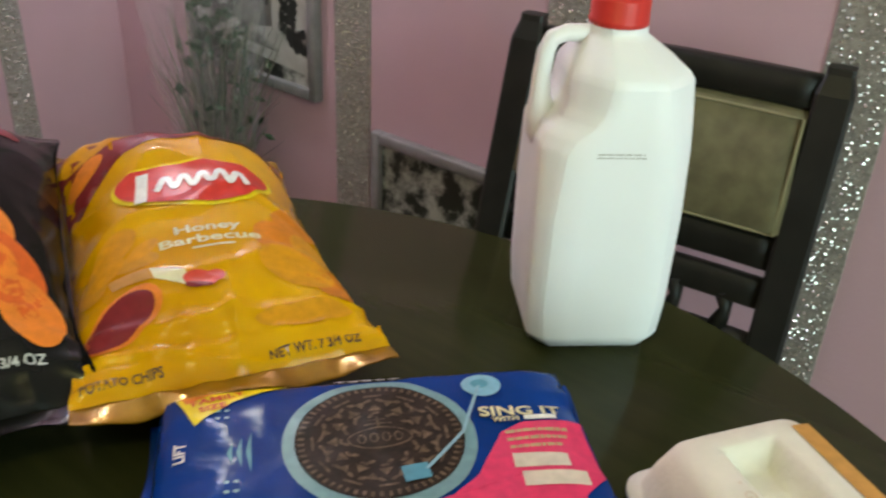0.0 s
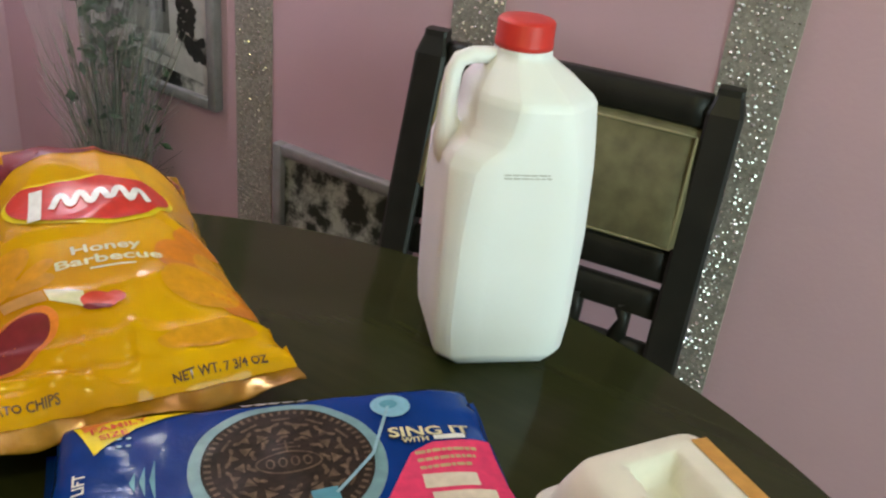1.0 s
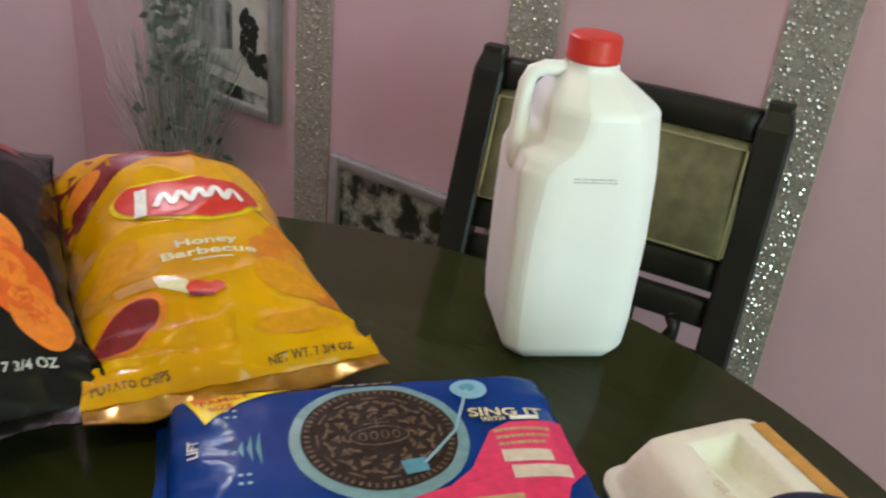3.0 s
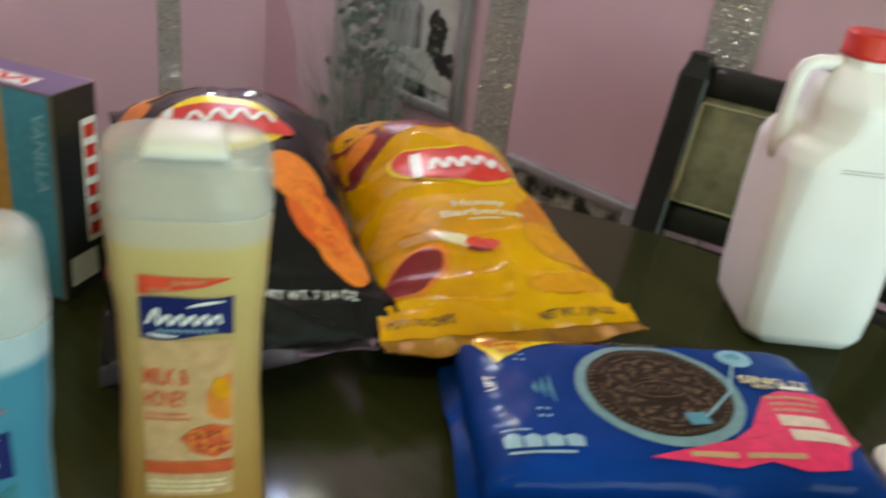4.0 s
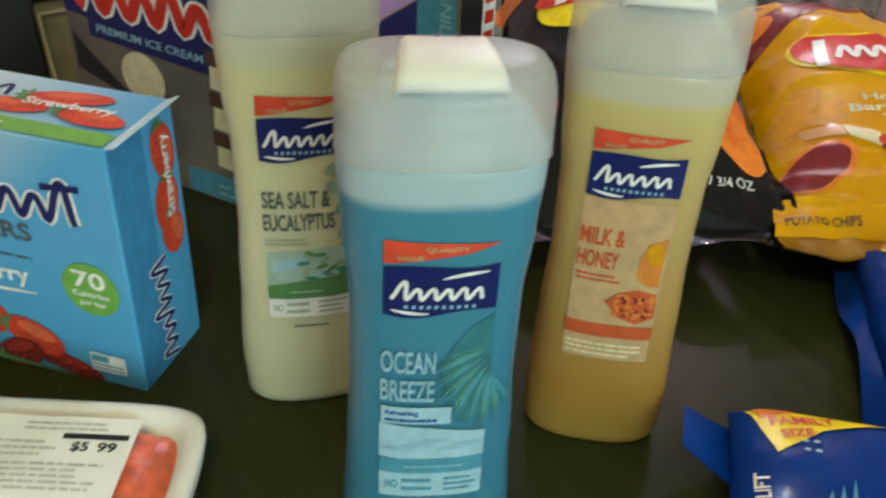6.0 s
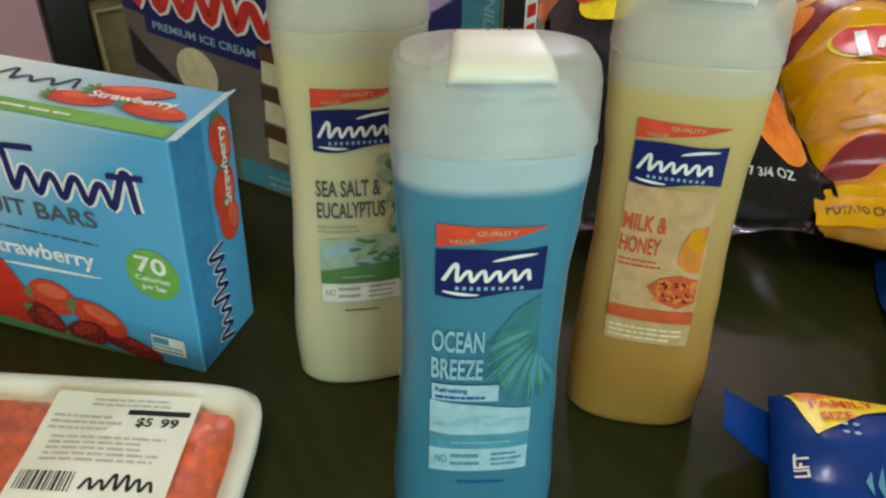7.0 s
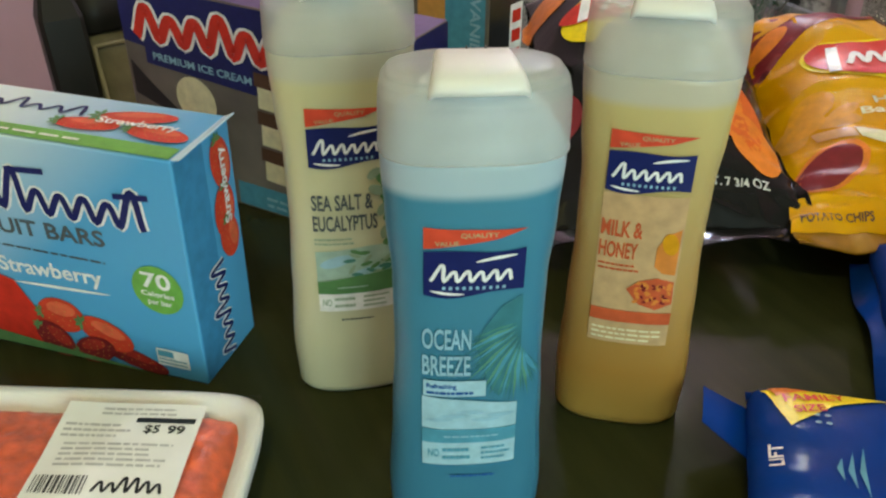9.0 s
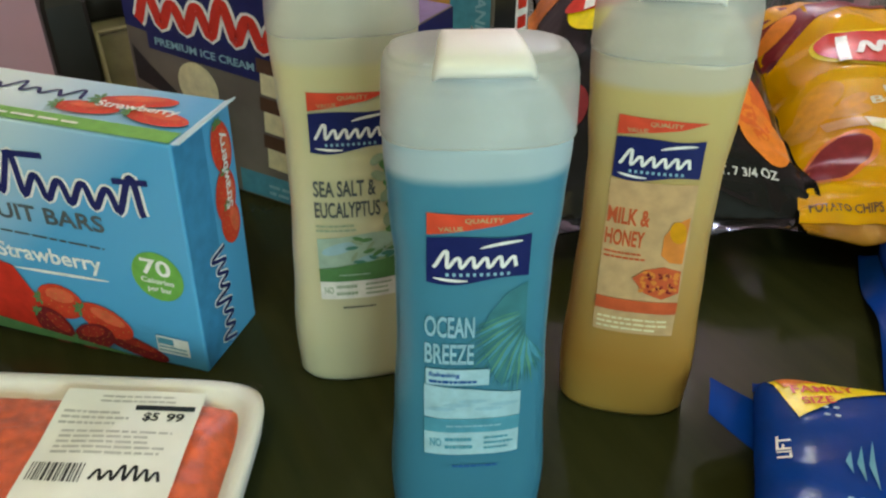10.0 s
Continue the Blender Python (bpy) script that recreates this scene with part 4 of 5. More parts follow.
decal("flavour_text", B, "ink_cream", S, joined(words("Honey", -0.019, -0.0310, 0.046, 0.0075), words("Barbecue", -0.031, -0.0415, 0.070, 0.0075)), 2)
decal("flavour_note", B, "ink_cream", S, rect(-0.010, -0.0465, 0.020, -0.0450), 2)
decal("brush_handle", B, "ink_tan", S, blob(outline([(-0.068, -0.047), (-0.042, -0.0545), (-0.040, -0.0660), (-0.066, -0.0580)])), 2)
decal("brush_ferrule", B, "ink_cream", S, blob(outline([(-0.041, -0.0550), (-0.018, -0.0650), (-0.018, -0.0790), (-0.039, -0.0670)])), 3)
decal("brush_head", B, "ink_berry", S, joined(oval(-0.010, -0.0745, 0.0115, 0.0080, -14), oval(0.0005, -0.0730, 0.0065, 0.0055, 0, 20, 3)), 4)
decal("brush_stem", B, "ink_wine", S, oval(-0.012, -0.0800, 0.009, 0.0028, -10), 4.5)
decal("orange_rind", B, "ink_orange", S, oval(-0.0625, -0.0860, 0.0280, 0.0175, 24), 2)
decal("orange_flesh", B, "ink_wine", S, oval(-0.0645, -0.0870, 0.0245, 0.0145, 24), 3, "printed blood orange slice")
for u, v, a, b, r in ((0.060, -0.040, 0.026, 0.022, -25), (0.078, -0.070, 0.014, 0.030, 12), (0.070, -0.010, 0.018, 0.014, 30)):
    decal("printed_chip", B, "ink_amber_chip", S, oval(u, v, a, b, r), 0.6)
for u, v, a, b, r in ((-0.062, -0.022, 0.019, 0.012, 30), (-0.048, -0.042, 0.016, 0.007, -12), (-0.078, -0.040, 0.010, 0.014, 10)):
    decal("printed_chip", B, "ink_tan_chip", S, oval(u, v, a, b, r), 0.6)
for u, v, a, b, r in ((-0.060, -0.018, 0.017, 0.013, 30), (-0.068, -0.036, 0.013, 0.009, 10), (-0.042, -0.034, 0.012, 0.006, 20), (0.058, -0.066, 0.026, 0.018, -20), (0.075, -0.042, 0.014, 0.020, 10), (0.052, -0.108, 0.034, 0.008, 3)):
    decal("printed_chip", B, "ink_chip", S, oval(u, v, a, b, r), 1)
decal("weight_text", B, "ink_brown", S, words("NET WT. 7 3/4 OZ", 0.022, -0.1335, 0.062, 0.0058), 2)
decal("type_text", B, "ink_brown", S, words("POTATO CHIPS", -0.095, -0.1325, 0.050, 0.0058), 2)

# ---- black bag print ----
S = bag_surf(BLACK)
B = black_bag
decal("logo_sun", B, "ink_yellow", S, oval(-0.008, 0.034, 0.054, 0.034, 0, 64, 12), 2)
decal("logo_oval", B, "ink_red", S, oval(-0.004, 0.040, 0.059, 0.0165, -8, 64, 12, bend=-0.004), 5, "red oval logo")
decal("logo_bar", B, "ink_white", S, blob(outline([(-0.050, 0.033), (-0.042, 0.032), (-0.036, 0.057), (-0.044, 0.057)], 4), 4), 8, "white plain logo stroke")
decal("logo_mark", B, "ink_white", S, scribble(-0.032, 0.034, 0.040, [0.013, 0.0125, 0.012, 0.010], 0.0021, 8), 8, "white looping logo ribbon")
decal("flavour_text", B, "ink_white", S, small_print(-0.030, -0.030, 0.034, -0.012, 2, 3), 2)
for u, v, a, b, r, m in ((0.046, -0.018, 0.022, 0.024, 18, "ink_orange"), (0.058, -0.050, 0.022, 0.032, 20, "ink_ember"), (0.055, -0.040, 0.010, 0.018, 24, "ink_orange"), (0.070, -0.078, 0.017, 0.026, 22, "ink_orange"), (0.066, -0.072, 0.007, 0.015, 20, "ink_ember"), (-0.070, 0.088, 0.020, 0.018, 30, "ink_orange"), (-0.030, 0.110, 0.030, 0.010, 8, "ink_chip"), (-0.075, -0.055, 0.020, 0.022, 0, "ink_wine"), (0.062, 0.096, 0.020, 0.010, -20, "ink_wine")):
    decal("printed_chip", B, m, S, oval(u, v, a, b, r), 1)
decal("weight_text", B, "ink_pale", S, words("NET WT. 7 3/4 OZ", 0.004, -0.1140, 0.070, 0.0062), 2)


# ---- cookie package print ----
def cookie_print(c, pack):
    S = pack_surf(pack)
    decal("size_tag", c, "ink_yellow", S, blob(outline([(-0.117, 0.0665), (-0.048, 0.0690), (-0.082, 0.0540), (-0.104, 0.0340)])), 2, "yellow corner tag")
    decal("tag_corner", c, "ink_orange", S, blob(outline([(-0.114, 0.0660), (-0.092, 0.0670), (-0.110, 0.0570)])), 3)
    decal("tag_text", c, "ink_red", S, joined(words("FAMILY", -0.106, 0.0525, 0.032, 0.0060, 14), words("SIZE", -0.101, 0.0445, 0.016, 0.0055, 16)), 4)
    decal("milk_ring", c, "ink_ring", S, oval(0.000, 0.007, 0.0555, 0.0560, 0, 60, 8), 1, "pale blue ring round the printed cookie")
    decal("printed_cookie", c, "cookie_dark", S, oval(0, 0.008, 0.0485, 0.0485, 0, 72, 8), 2, "dark chocolate sandwich cookie picture")
    teeth = [rect(-0.0010, 0.0430, 0.0010, 0.0468, 1, 1) for _ in range(1)]
    marks = []
    for k in range(60):
        t = 360 * k / 60
        vs, fs = teeth[0]
        marks.append((turned(vs, 0, 0.008, t), fs))
    for k in range(12):
        t = 30 * k
        vs, fs = blob(outline([(-0.0042, 0.0245), (0.0042, 0.0245), (0.0, 0.0305)], 2), 2)
        marks.append((turned(vs, 0, 0.008, t), fs))
        vs, fs = blob(outline([(-0.0034, 0.0335), (0.0034, 0.0335), (0.0, 0.0280)], 2), 2)
        marks.append((turned(vs, 0, 0.008, t + 15), fs))
        vs, fs = rect(-0.0055, 0.0375, 0.0055, 0.0392, 4, 1)
        marks.append((turned(vs, 0, 0.008, t), fs))
        for du, dv, a in ((-0.0036, 0.0335, 35), (0.0036, 0.0335, -35), (0.0, 0.0225, 0), (-0.0030, 0.0200, 50)):
            vs, fs = oval(0, 0, 0.0026, 0.0013, a, 10, 2)
            marks.append((turned([(u + du, v + dv) for u, v in vs], 0, 0.008, t), fs))
    marks.append(ring(0, 0.008, 0.0190, 0.0090, 0.0012))
    marks += [rect(-0.008, 0.0195, 0.008, 0.0207, 3, 1), rect(-0.0006, 0.017, 0.0006, 0.027, 1, 3), rect(-0.005, 0.0235, 0.005, 0.0245, 2, 1)]
    marks += [ring(-0.0105 + 0.007 * k, 0.008, 0.0027, 0.0040, 0.0011, 16) for k in range(4)]
    tagged(decal("cookie_relief", c, "cookie_light", S, joined(*marks), 3, "embossed pattern of the cookie"), kind="stuff")
    decal("pick_disc", c, "ink_disc", S, oval(0.068, 0.0490, 0.0125, 0.0115, 0), 2)
    decal("pick_dot", c, "ink_teal", S, oval(0.067, 0.0500, 0.0055, 0.0045, 0), 3)
    def line(a, b, w):
        d = Vector((b[0] - a[0], b[1] - a[1])).normalized() * w
        return blob(outline([(a[0] - d.y, a[1] + d.x), (b[0] - d.y, b[1] + d.x), (b[0] + d.y, b[1] - d.x), (a[0] + d.y, a[1] - d.x)], 5), 2)
    decal("pick_stick", c, "ink_sky", S, joined(line((0.066, 0.047), (0.048, 0.006), 0.0010), line((0.048, 0.006), (0.022, -0.021), 0.0010)), 5)
    decal("pick_tag", c, "ink_teal", S, blob(outline([(0.008, -0.018), (0.023, -0.016), (0.024, -0.028), (0.009, -0.031)])), 5)
    pink = [(0.070, 0.004), (0.085, 0.011), (0.121, 0.011), (0.121, -0.036), (0.105, -0.050), (0.098, -0.064), (0.070, -0.066), (0.050, -0.060), (0.030, -0.064), (-0.026, -0.058), (-0.005, -0.052), (0.028, -0.046), (0.050, -0.028)]
    decal("pink_panel", c, "ink_pink", S, blob(outline(pink, 4), 6, (0.078, -0.030)), 2, "bright pink printed panel")
    decal("promo_shadow", c, "ink_black", S, joined(words("SING IT", 0.0598, 0.0172, 0.0518, 0.0098, -2), words("WITH", 0.0664, 0.0119, 0.0172, 0.0052, -2)), 3)
    decal("promo_text", c, "ink_cream", S, joined(words("SING IT", 0.0605, 0.0180, 0.050, 0.0085, -2), words("WITH", 0.067, 0.0125, 0.016, 0.0042, -2)), 4)
    decal("promo_mark", c, "ink_white", S, rect(0.0865, 0.0120, 0.106, 0.0160, 6, 1, -2), 4)
    decal("promo_print", c, "ink_peach", S, small_print(0.072, -0.013, 0.112, 0.006, 3, 8), 3)
    decal("silver_bar", c, "ink_gold", S, joined(rect(0.071, -0.0275, 0.103, -0.0165, 8, 3, -4), rect(0.073, -0.0425, 0.110, -0.0310, 8, 3, -4)), 3, "pale gold plain bars")
    decal("promo_line", c, "ink_peach", S, joined(rect(0.0, -0.0575, 0.030, -0.0530, 6, 1), rect(0.036, -0.0575, 0.074, -0.0530, 6, 1)), 3)
    for k in range(4):
        decal("nutrition_icon", c, "ink_sky", S, blob(outline([(-0.1115 + 0.0125 * k, -0.0510), (-0.1012 + 0.0125 * k, -0.0510), (-0.1005 + 0.0125 * k, -0.0420), (-0.1062 + 0.0125 * k, -0.0390), (-0.1120 + 0.0125 * k, -0.0420)], 3), 2), 2)
    decal("nutrition_line", c, "ink_sky", S, joined(rect(-0.110, -0.0565, -0.070, -0.0545, 5, 1), rect(-0.112, -0.0365, -0.094, -0.0350, 3, 1)), 2)
    for k in range(3):
        h = 0.0075 + 0.0045 * k
        decal("sound_wave", c, "ink_teal", S, blob(outline([(-0.0855 + 0.0052 * k, 0.007), (-0.0825 + 0.0052 * k, 0.007 + h), (-0.0825 + 0.0052 * k, 0.007 - h)])), 2)
    tagged(decal("star_dots", c, "ink_sky", S, joined(*[oval(u, v, 0.0016, 0.0012, 0, 12, 2) for u, v in ((-0.091, 0.045), (-0.086, 0.045), (-0.091, 0.038), (-0.086, 0.038), (-0.085, -0.016), (-0.080, -0.016), (-0.085, -0.023), (-0.080, -0.023))]), 2), kind="stuff")
    decal("lift_text", c, "ink_white", S, words("LIFT", -0.1085, 0.006, 0.016, 0.0065, 90), 2)
    decal("top_mark", c, "ink_white", S, joined(*[oval(-0.018 + 0.0085 * k, 0.0685, 0.0040, 0.0024, 0, 16, 2) for k in range(5)]), 3)
    side = lambda u, v, off: Vector((u, -pack.w / 2 - 0.0025 - off, v))
    decal("side_tag", c, "ink_yellow", side, blob(outline([(-0.112, 0.030), (-0.070, 0.030), (-0.085, 0.018), (-0.105, 0.006)])), 2)
    decal("side_mark", c, "ink_white", side, joined(*[ring(-0.050 + 0.014 * k, 0.016, 0.0062, 0.0072, 0.0026, 20) for k in range(4)]), 2, "white plain logo rings")


cookie_print(pack_a, PACK)
cookie_print(pack_b, PACK2)


# ---- body wash labels ----
def wash_label(b, kind):
    S = wash_surf
    L, R = -0.0204, 0.0204
    wave = lambda x: 0.0014 * math.sin((x - L) * 150)
    decal("value_flash", b, "ink_flash", S, blob(outline([(L, 0.1822), (R, 0.1808), (0.008, 0.1768), (L, 0.1722)], 8), 5), 2, "red pointed flash")
    decal("value_text", b, "ink_peach", S, joined(words("QUALITY", -0.0060, 0.1782, 0.0150, 0.0021, 0), words("VALUE", -0.0160, 0.1742, 0.0095, 0.0021, 3)), 3)
    xs = [L + (R - L) * i / 18 for i in range(19)]
    shape = [(x, 0.1708 + wave(x) * 0.5 + 0.0010 * (x - L) / (R - L)) for x in xs] + [(x, 0.1492 - wave(x) * 0.9 + 0.0016 * (x - L) / (R - L)) for x in xs[::-1]]
    decal("brand_panel", b, "ink_navy", S, blob(shape, 6), 2, "navy wavy brand panel")
    decal("brand_mark", b, "ink_white", S, scribble(-0.0178, 0.1568, 0.0150, [0.0085, 0.0052, 0.0054, 0.0050, 0.0054, 0.0050], 0.00078, 14), 3, "white looping logo ribbon")
    decal("brand_swoosh", b, "ink_white", S, joined(oval(0.0085, 0.1683, 0.0085, 0.0008, 9, 24, 3, bend=-0.0006), oval(-0.0110, 0.1508, 0.0070, 0.0007, -5, 24, 3, bend=0.0004)), 3)
    tagged(decal("brand_line", b, "ink_sky", S, joined(*[rect(-0.0130 + 0.0027 * k, 0.1528, -0.0117 + 0.0027 * k, 0.1544, 1, 1) for k in range(10)]), 3), kind="stuff")
    if kind == "blue":
        decal("scent_text", b, "ink_sky", S, joined(words("OCEAN", -0.0212, 0.1222, 0.0205, 0.0106), words("BREEZE", -0.0212, 0.1080, 0.0205, 0.0106)), 3, "pale blue lettering")
        decal("note_panel", b, "ink_mist", S, rect(-0.0208, 0.0965, 0.0062, 0.1050, 10, 2), 3.5)
        decal("note_text", b, "ink_blue", S, joined(words("Refreshing", -0.0195, 0.1012, 0.0130, 0.0024), small_print(-0.0195, 0.0970, 0.002, 0.1002, 1, 8)), 4.5)
        palm = [(0.0205, 0.1480), (0.0120, 0.1435), (0.0050, 0.1330), (0.0015, 0.1240), (0.0040, 0.1130), (0.0085, 0.1000), (0.0120, 0.0950), (0.0175, 0.1010), (0.0210, 0.1180)]
        decal("palm_shade", b, "ink_palm", S, blob(outline(palm, 4), 6), 1.2, "blurred green palm picture")
        rnd = random.Random(21)
        for k in range(34):
            t = 14 + 3.1 * k
            reach = 0.018 + 0.018 * math.sin(math.radians(min(180, t * 1.5))) + rnd.uniform(-0.002, 0.002)
            w = rnd.uniform(0.0005, 0.0011)
            vs, fs = blob(outline([(0.003, 0), (reach * 0.45, w), (reach, -0.0016), (reach * 0.45, -w)], 4), 2)
            decal("palm_leaf", b, ("ink_frond", "ink_palm", "ink_lime", "ink_teal")[k % 4], S, (turned([(-u, v) for u, v in vs], 0.0215, 0.1345 - 0.00045 * k, t), fs), 1.6 + (k % 4) * 0.3)
        decal("water_band", b, "ink_mist", S, blob(outline([(-0.0215, 0.0958), (0.0, 0.0938), (0.0205, 0.0905), (0.0205, 0.0770), (0.0, 0.0755), (-0.0215, 0.0780)], 5), 4), 2)
        decal("water_sheen", b, "ink_sky", S, joined(*[oval(-0.0140 + 0.0068 * k, 0.0830 + 0.0022 * ((k * 7) % 3), 0.0062, 0.0011, 3 - k, 20, 2) for k in range(5)]), 2.6)
        decal("water_deep", b, "ink_teal", S, rect(-0.0215, 0.0695, 0.0205, 0.0775, 14, 3), 3)
        decal("water_text", b, "ink_sky", S, small_print(-0.012, 0.0722, 0.014, 0.0745, 1, 13), 3.6)
        decal("info_bar", b, "ink_mist", S, rect(-0.0215, 0.0560, 0.0205, 0.0695, 14, 3), 2)
        decal("info_print", b, "ink_teal", S, joined(words("NO", -0.0190, 0.0612, 0.0050, 0.0045), small_print(-0.0125, 0.0585, 0.000, 0.0675, 2, 1), small_print(0.005, 0.0585, 0.0190, 0.0675, 3, 2)), 3)
        decal("volume_print", b, "ink_blue", S, small_print(-0.009, 0.0475, 0.013, 0.0505, 1, 3), 2)
    elif kind == "honey":
        decal("label_panel", b, "ink_blush", S, rect(-0.0208, 0.0585, 0.0206, 0.1480, 12, 16), 1, "faint blush pink label")
        decal("scent_text", b, "ink_coral", S, joined(words("MILK &", -0.0200, 0.1240, 0.0205, 0.0092), words("HONEY", -0.0200, 0.1115, 0.0192, 0.0092)), 2, "orange red lettering")
        comb = [(0.0195, 0.1300), (0.0120, 0.1260), (0.0085, 0.1190), (0.0085, 0.1080), (0.0130, 0.1040), (0.0195, 0.1030)]
        decal("honey_comb", b, "ink_amber", S, blob(outline(comb, 4), 4), 2)
        decal("honey_glow", b, "ink_chip", S, oval(0.0150, 0.1215, 0.0040, 0.0065, 15, 20, 3), 2.6)
        bowl = [(-0.004, 0.0935), (0.002, 0.0990), (0.0110, 0.1015), (0.0195, 0.0990), (0.0200, 0.0860), (0.0120, 0.0820), (0.003, 0.0850)]
        decal("honey_bowl", b, "ink_coral", S, blob(outline(bowl, 4), 4), 3)
        rnd = random.Random(5)
        decal("oat_flakes", b, "ink_amber", S, joined(*[oval(rnd.uniform(0.001, 0.0185), rnd.uniform(0.0860, 0.0980), 0.0016, 0.0009, rnd.uniform(0, 180), 10, 2) for _ in range(26)]), 3.6)
        decal("bowl_shade", b, "ink_wine", S, joined(*[oval(rnd.uniform(0.003, 0.0175), rnd.uniform(0.0860, 0.0970), 0.0012, 0.0006, rnd.uniform(0, 180), 10, 2) for _ in range(16)]), 4.2)
        decal("note_print", b, "ink_coral", S, small_print(-0.0195, 0.1030, 0.0030, 0.1085, 2, 6), 2)
        decal("colour_band", b, "ink_coral", S, rect(-0.0208, 0.0725, 0.0206, 0.0800, 12, 2), 3)
        decal("info_print", b, "ink_cream", S, small_print(-0.0190, 0.0600, 0.0190, 0.0690, 3, 4), 2)
    else:
        decal("scent_text", b, "ink_grey", S, joined(words("SEA SALT &", -0.0205, 0.1240, 0.0320, 0.0092), words("EUCALYPTUS", -0.0205, 0.1115, 0.0340, 0.0092)), 2, "grey lettering")
        decal("note_print", b, "ink_sage", S, small_print(-0.0205, 0.1020, 0.0010, 0.1075, 2, 7), 2)
        decal("salt_picture", b, "ink_seafoam", S, blob(outline([(-0.0205, 0.0985), (-0.006, 0.0995), (0.008, 0.1010), (0.0206, 0.1010), (0.0206, 0.0790), (-0.0205, 0.0790)], 5), 5), 2)
        decal("salt_wave", b, "ink_mist", S, joined(oval(-0.0095, 0.0925, 0.0095, 0.0032, 16, 28, 3), oval(0.0085, 0.0860, 0.0085, 0.0022, 10, 28, 3)), 3)
        rnd = random.Random(8)
        for k in range(16):
            u, v = rnd.uniform(-0.004, 0.019), rnd.uniform(0.0835, 0.0985)
            decal("herb_leaf", b, ("ink_leaf", "ink_sage", "ink_frond")[k % 3], S, oval(u, v, 0.0034, 0.0012, rnd.uniform(-30, 60), 14, 2), 3.4 + 0.1 * (k % 5))
        decal("colour_band", b, "ink_leaf", S, blob(outline([(-0.0205, 0.0800), (0.0, 0.0830), (0.0206, 0.0850), (0.0206, 0.0720), (-0.0205, 0.0720)], 5), 4), 4.2)
        decal("band_text", b, "ink_seafoam", S, small_print(-0.010, 0.0750, 0.012, 0.0775, 1, 15), 5)
        decal("info_bar", b, "ink_white", S, rect(-0.0205, 0.0600, 0.0206, 0.0718, 12, 2), 2)
        decal("info_print", b, "ink_sage", S, joined(words("NO", -0.0185, 0.0640, 0.0050, 0.0045), small_print(-0.0120, 0.0615, 0.0000, 0.0705, 2, 4), small_print(0.004, 0.0615, 0.0190, 0.0705, 3, 14)), 3)
        decal("volume_print", b, "ink_grey", S, small_print(-0.009, 0.0530, 0.011, 0.0555, 1, 16), 2)
        for k, (u, v, a, r) in enumerate(((0.0125, 0.1440, 0.0042, 40), (0.0180, 0.1400, 0.0048, -25), (0.0135, 0.1345, 0.0046, 150), (0.0190, 0.1310, 0.0040, 20), (0.0165, 0.1225, 0.0042, 60), (0.0200, 0.1160, 0.0038, -30), (0.0175, 0.1080, 0.0044, 80), (0.0195, 0.1020, 0.0036, 0))):
            decal("eucalyptus_leaf", b, "ink_leaf" if k % 2 else "ink_sage", S, oval(u, v, a, a * 0.62, r, 20, 3), 3 + 0.3 * (k % 3))
        decal("eucalyptus_stem", b, "ink_leaf", S, blob(outline([(0.0150, 0.1470), (0.0156, 0.1470), (0.0196, 0.1000), (0.0188, 0.1000)], 6), 2), 2.6)


for kind, b in WASHES.items():
    wash_label(b, kind)


# ---- fruit bar box print ----
def strawberry(c, S, u, v, a, b, rot, layer=3, ink="ink_berry"):
    decal("printed_strawberry", c, ink, S, oval(u, v, a, b, rot), layer)
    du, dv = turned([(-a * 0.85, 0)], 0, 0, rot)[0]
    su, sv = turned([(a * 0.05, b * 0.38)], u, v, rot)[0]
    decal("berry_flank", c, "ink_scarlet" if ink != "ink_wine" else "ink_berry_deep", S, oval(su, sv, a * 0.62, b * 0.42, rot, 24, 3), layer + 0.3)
    leafs = []
    for k in range(5):
        vs, fs = blob(outline([(0, 0), (a * 0.2, a * 0.07), (a * 0.34, 0), (a * 0.2, -a * 0.07)], 2), 2)
        leafs.append((turned(vs, u + du, v + dv, rot + 90 + 45 * k), fs))
    decal("berry_leaf", c, "ink_leaf", S, joined(*leafs), layer + 1.5)
    seeds = []
    for k in range(22):
        r, t = 0.85 * math.sqrt((k + 0.5) / 22), 2.4 * k
        seeds.append((turned(oval(0, 0, 0.0006, 0.0004, 0, 6, 1)[0], *turned([(a * r * math.cos(t), b * r * math.sin(t))], u, v, rot)[0], rot), oval(0, 0, 0.0006, 0.0004, 0, 6, 1)[1]))
    tagged(decal("berry_seeds", c, "ink_tan", S, joined(*seeds), layer + 0.5), kind="stuff")


F, T, R = front_surf, top_surf(FRUIT_H), side_surf(FRUIT_W)
c = fruit_box
loops = [0.017, 0.023, 0.015, 0.014, 0.027, 0.015, 0.014, 0.015, 0.014, 0.024]
decal("brand_halo", c, "ink_white", F, scribble(0.000, 0.1040, 0.152, loops, 0.0037, 8), 2)
decal("brand_mark", c, "ink_navy", F, scribble(0.000, 0.1040, 0.152, loops, 0.0021, 8), 3, "navy looping logo ribbon")
for u, v, w in ((0.068, 0.128, 0.026), (0.136, 0.122, 0.022)):
    decal("brand_bar", c, "ink_navy", F, blob(outline([(u, v), (u + w, v + 0.002), (u + w, v + 0.0055), (u, v + 0.0035)], 4), 2), 3.4)
decal("product_text", c, "ink_grey", F, words("FRUIT BARS", 0.034, 0.0855, 0.090, 0.0105, 2), 2)
decal("product_note", c, "ink_grey", F, small_print(0.040, 0.0755, 0.126, 0.0785, 1, 3), 2)
decal("flavour_text", c, "ink_white", F, words("Strawberry", 0.044, 0.0580, 0.072, 0.0105, 2), 2)
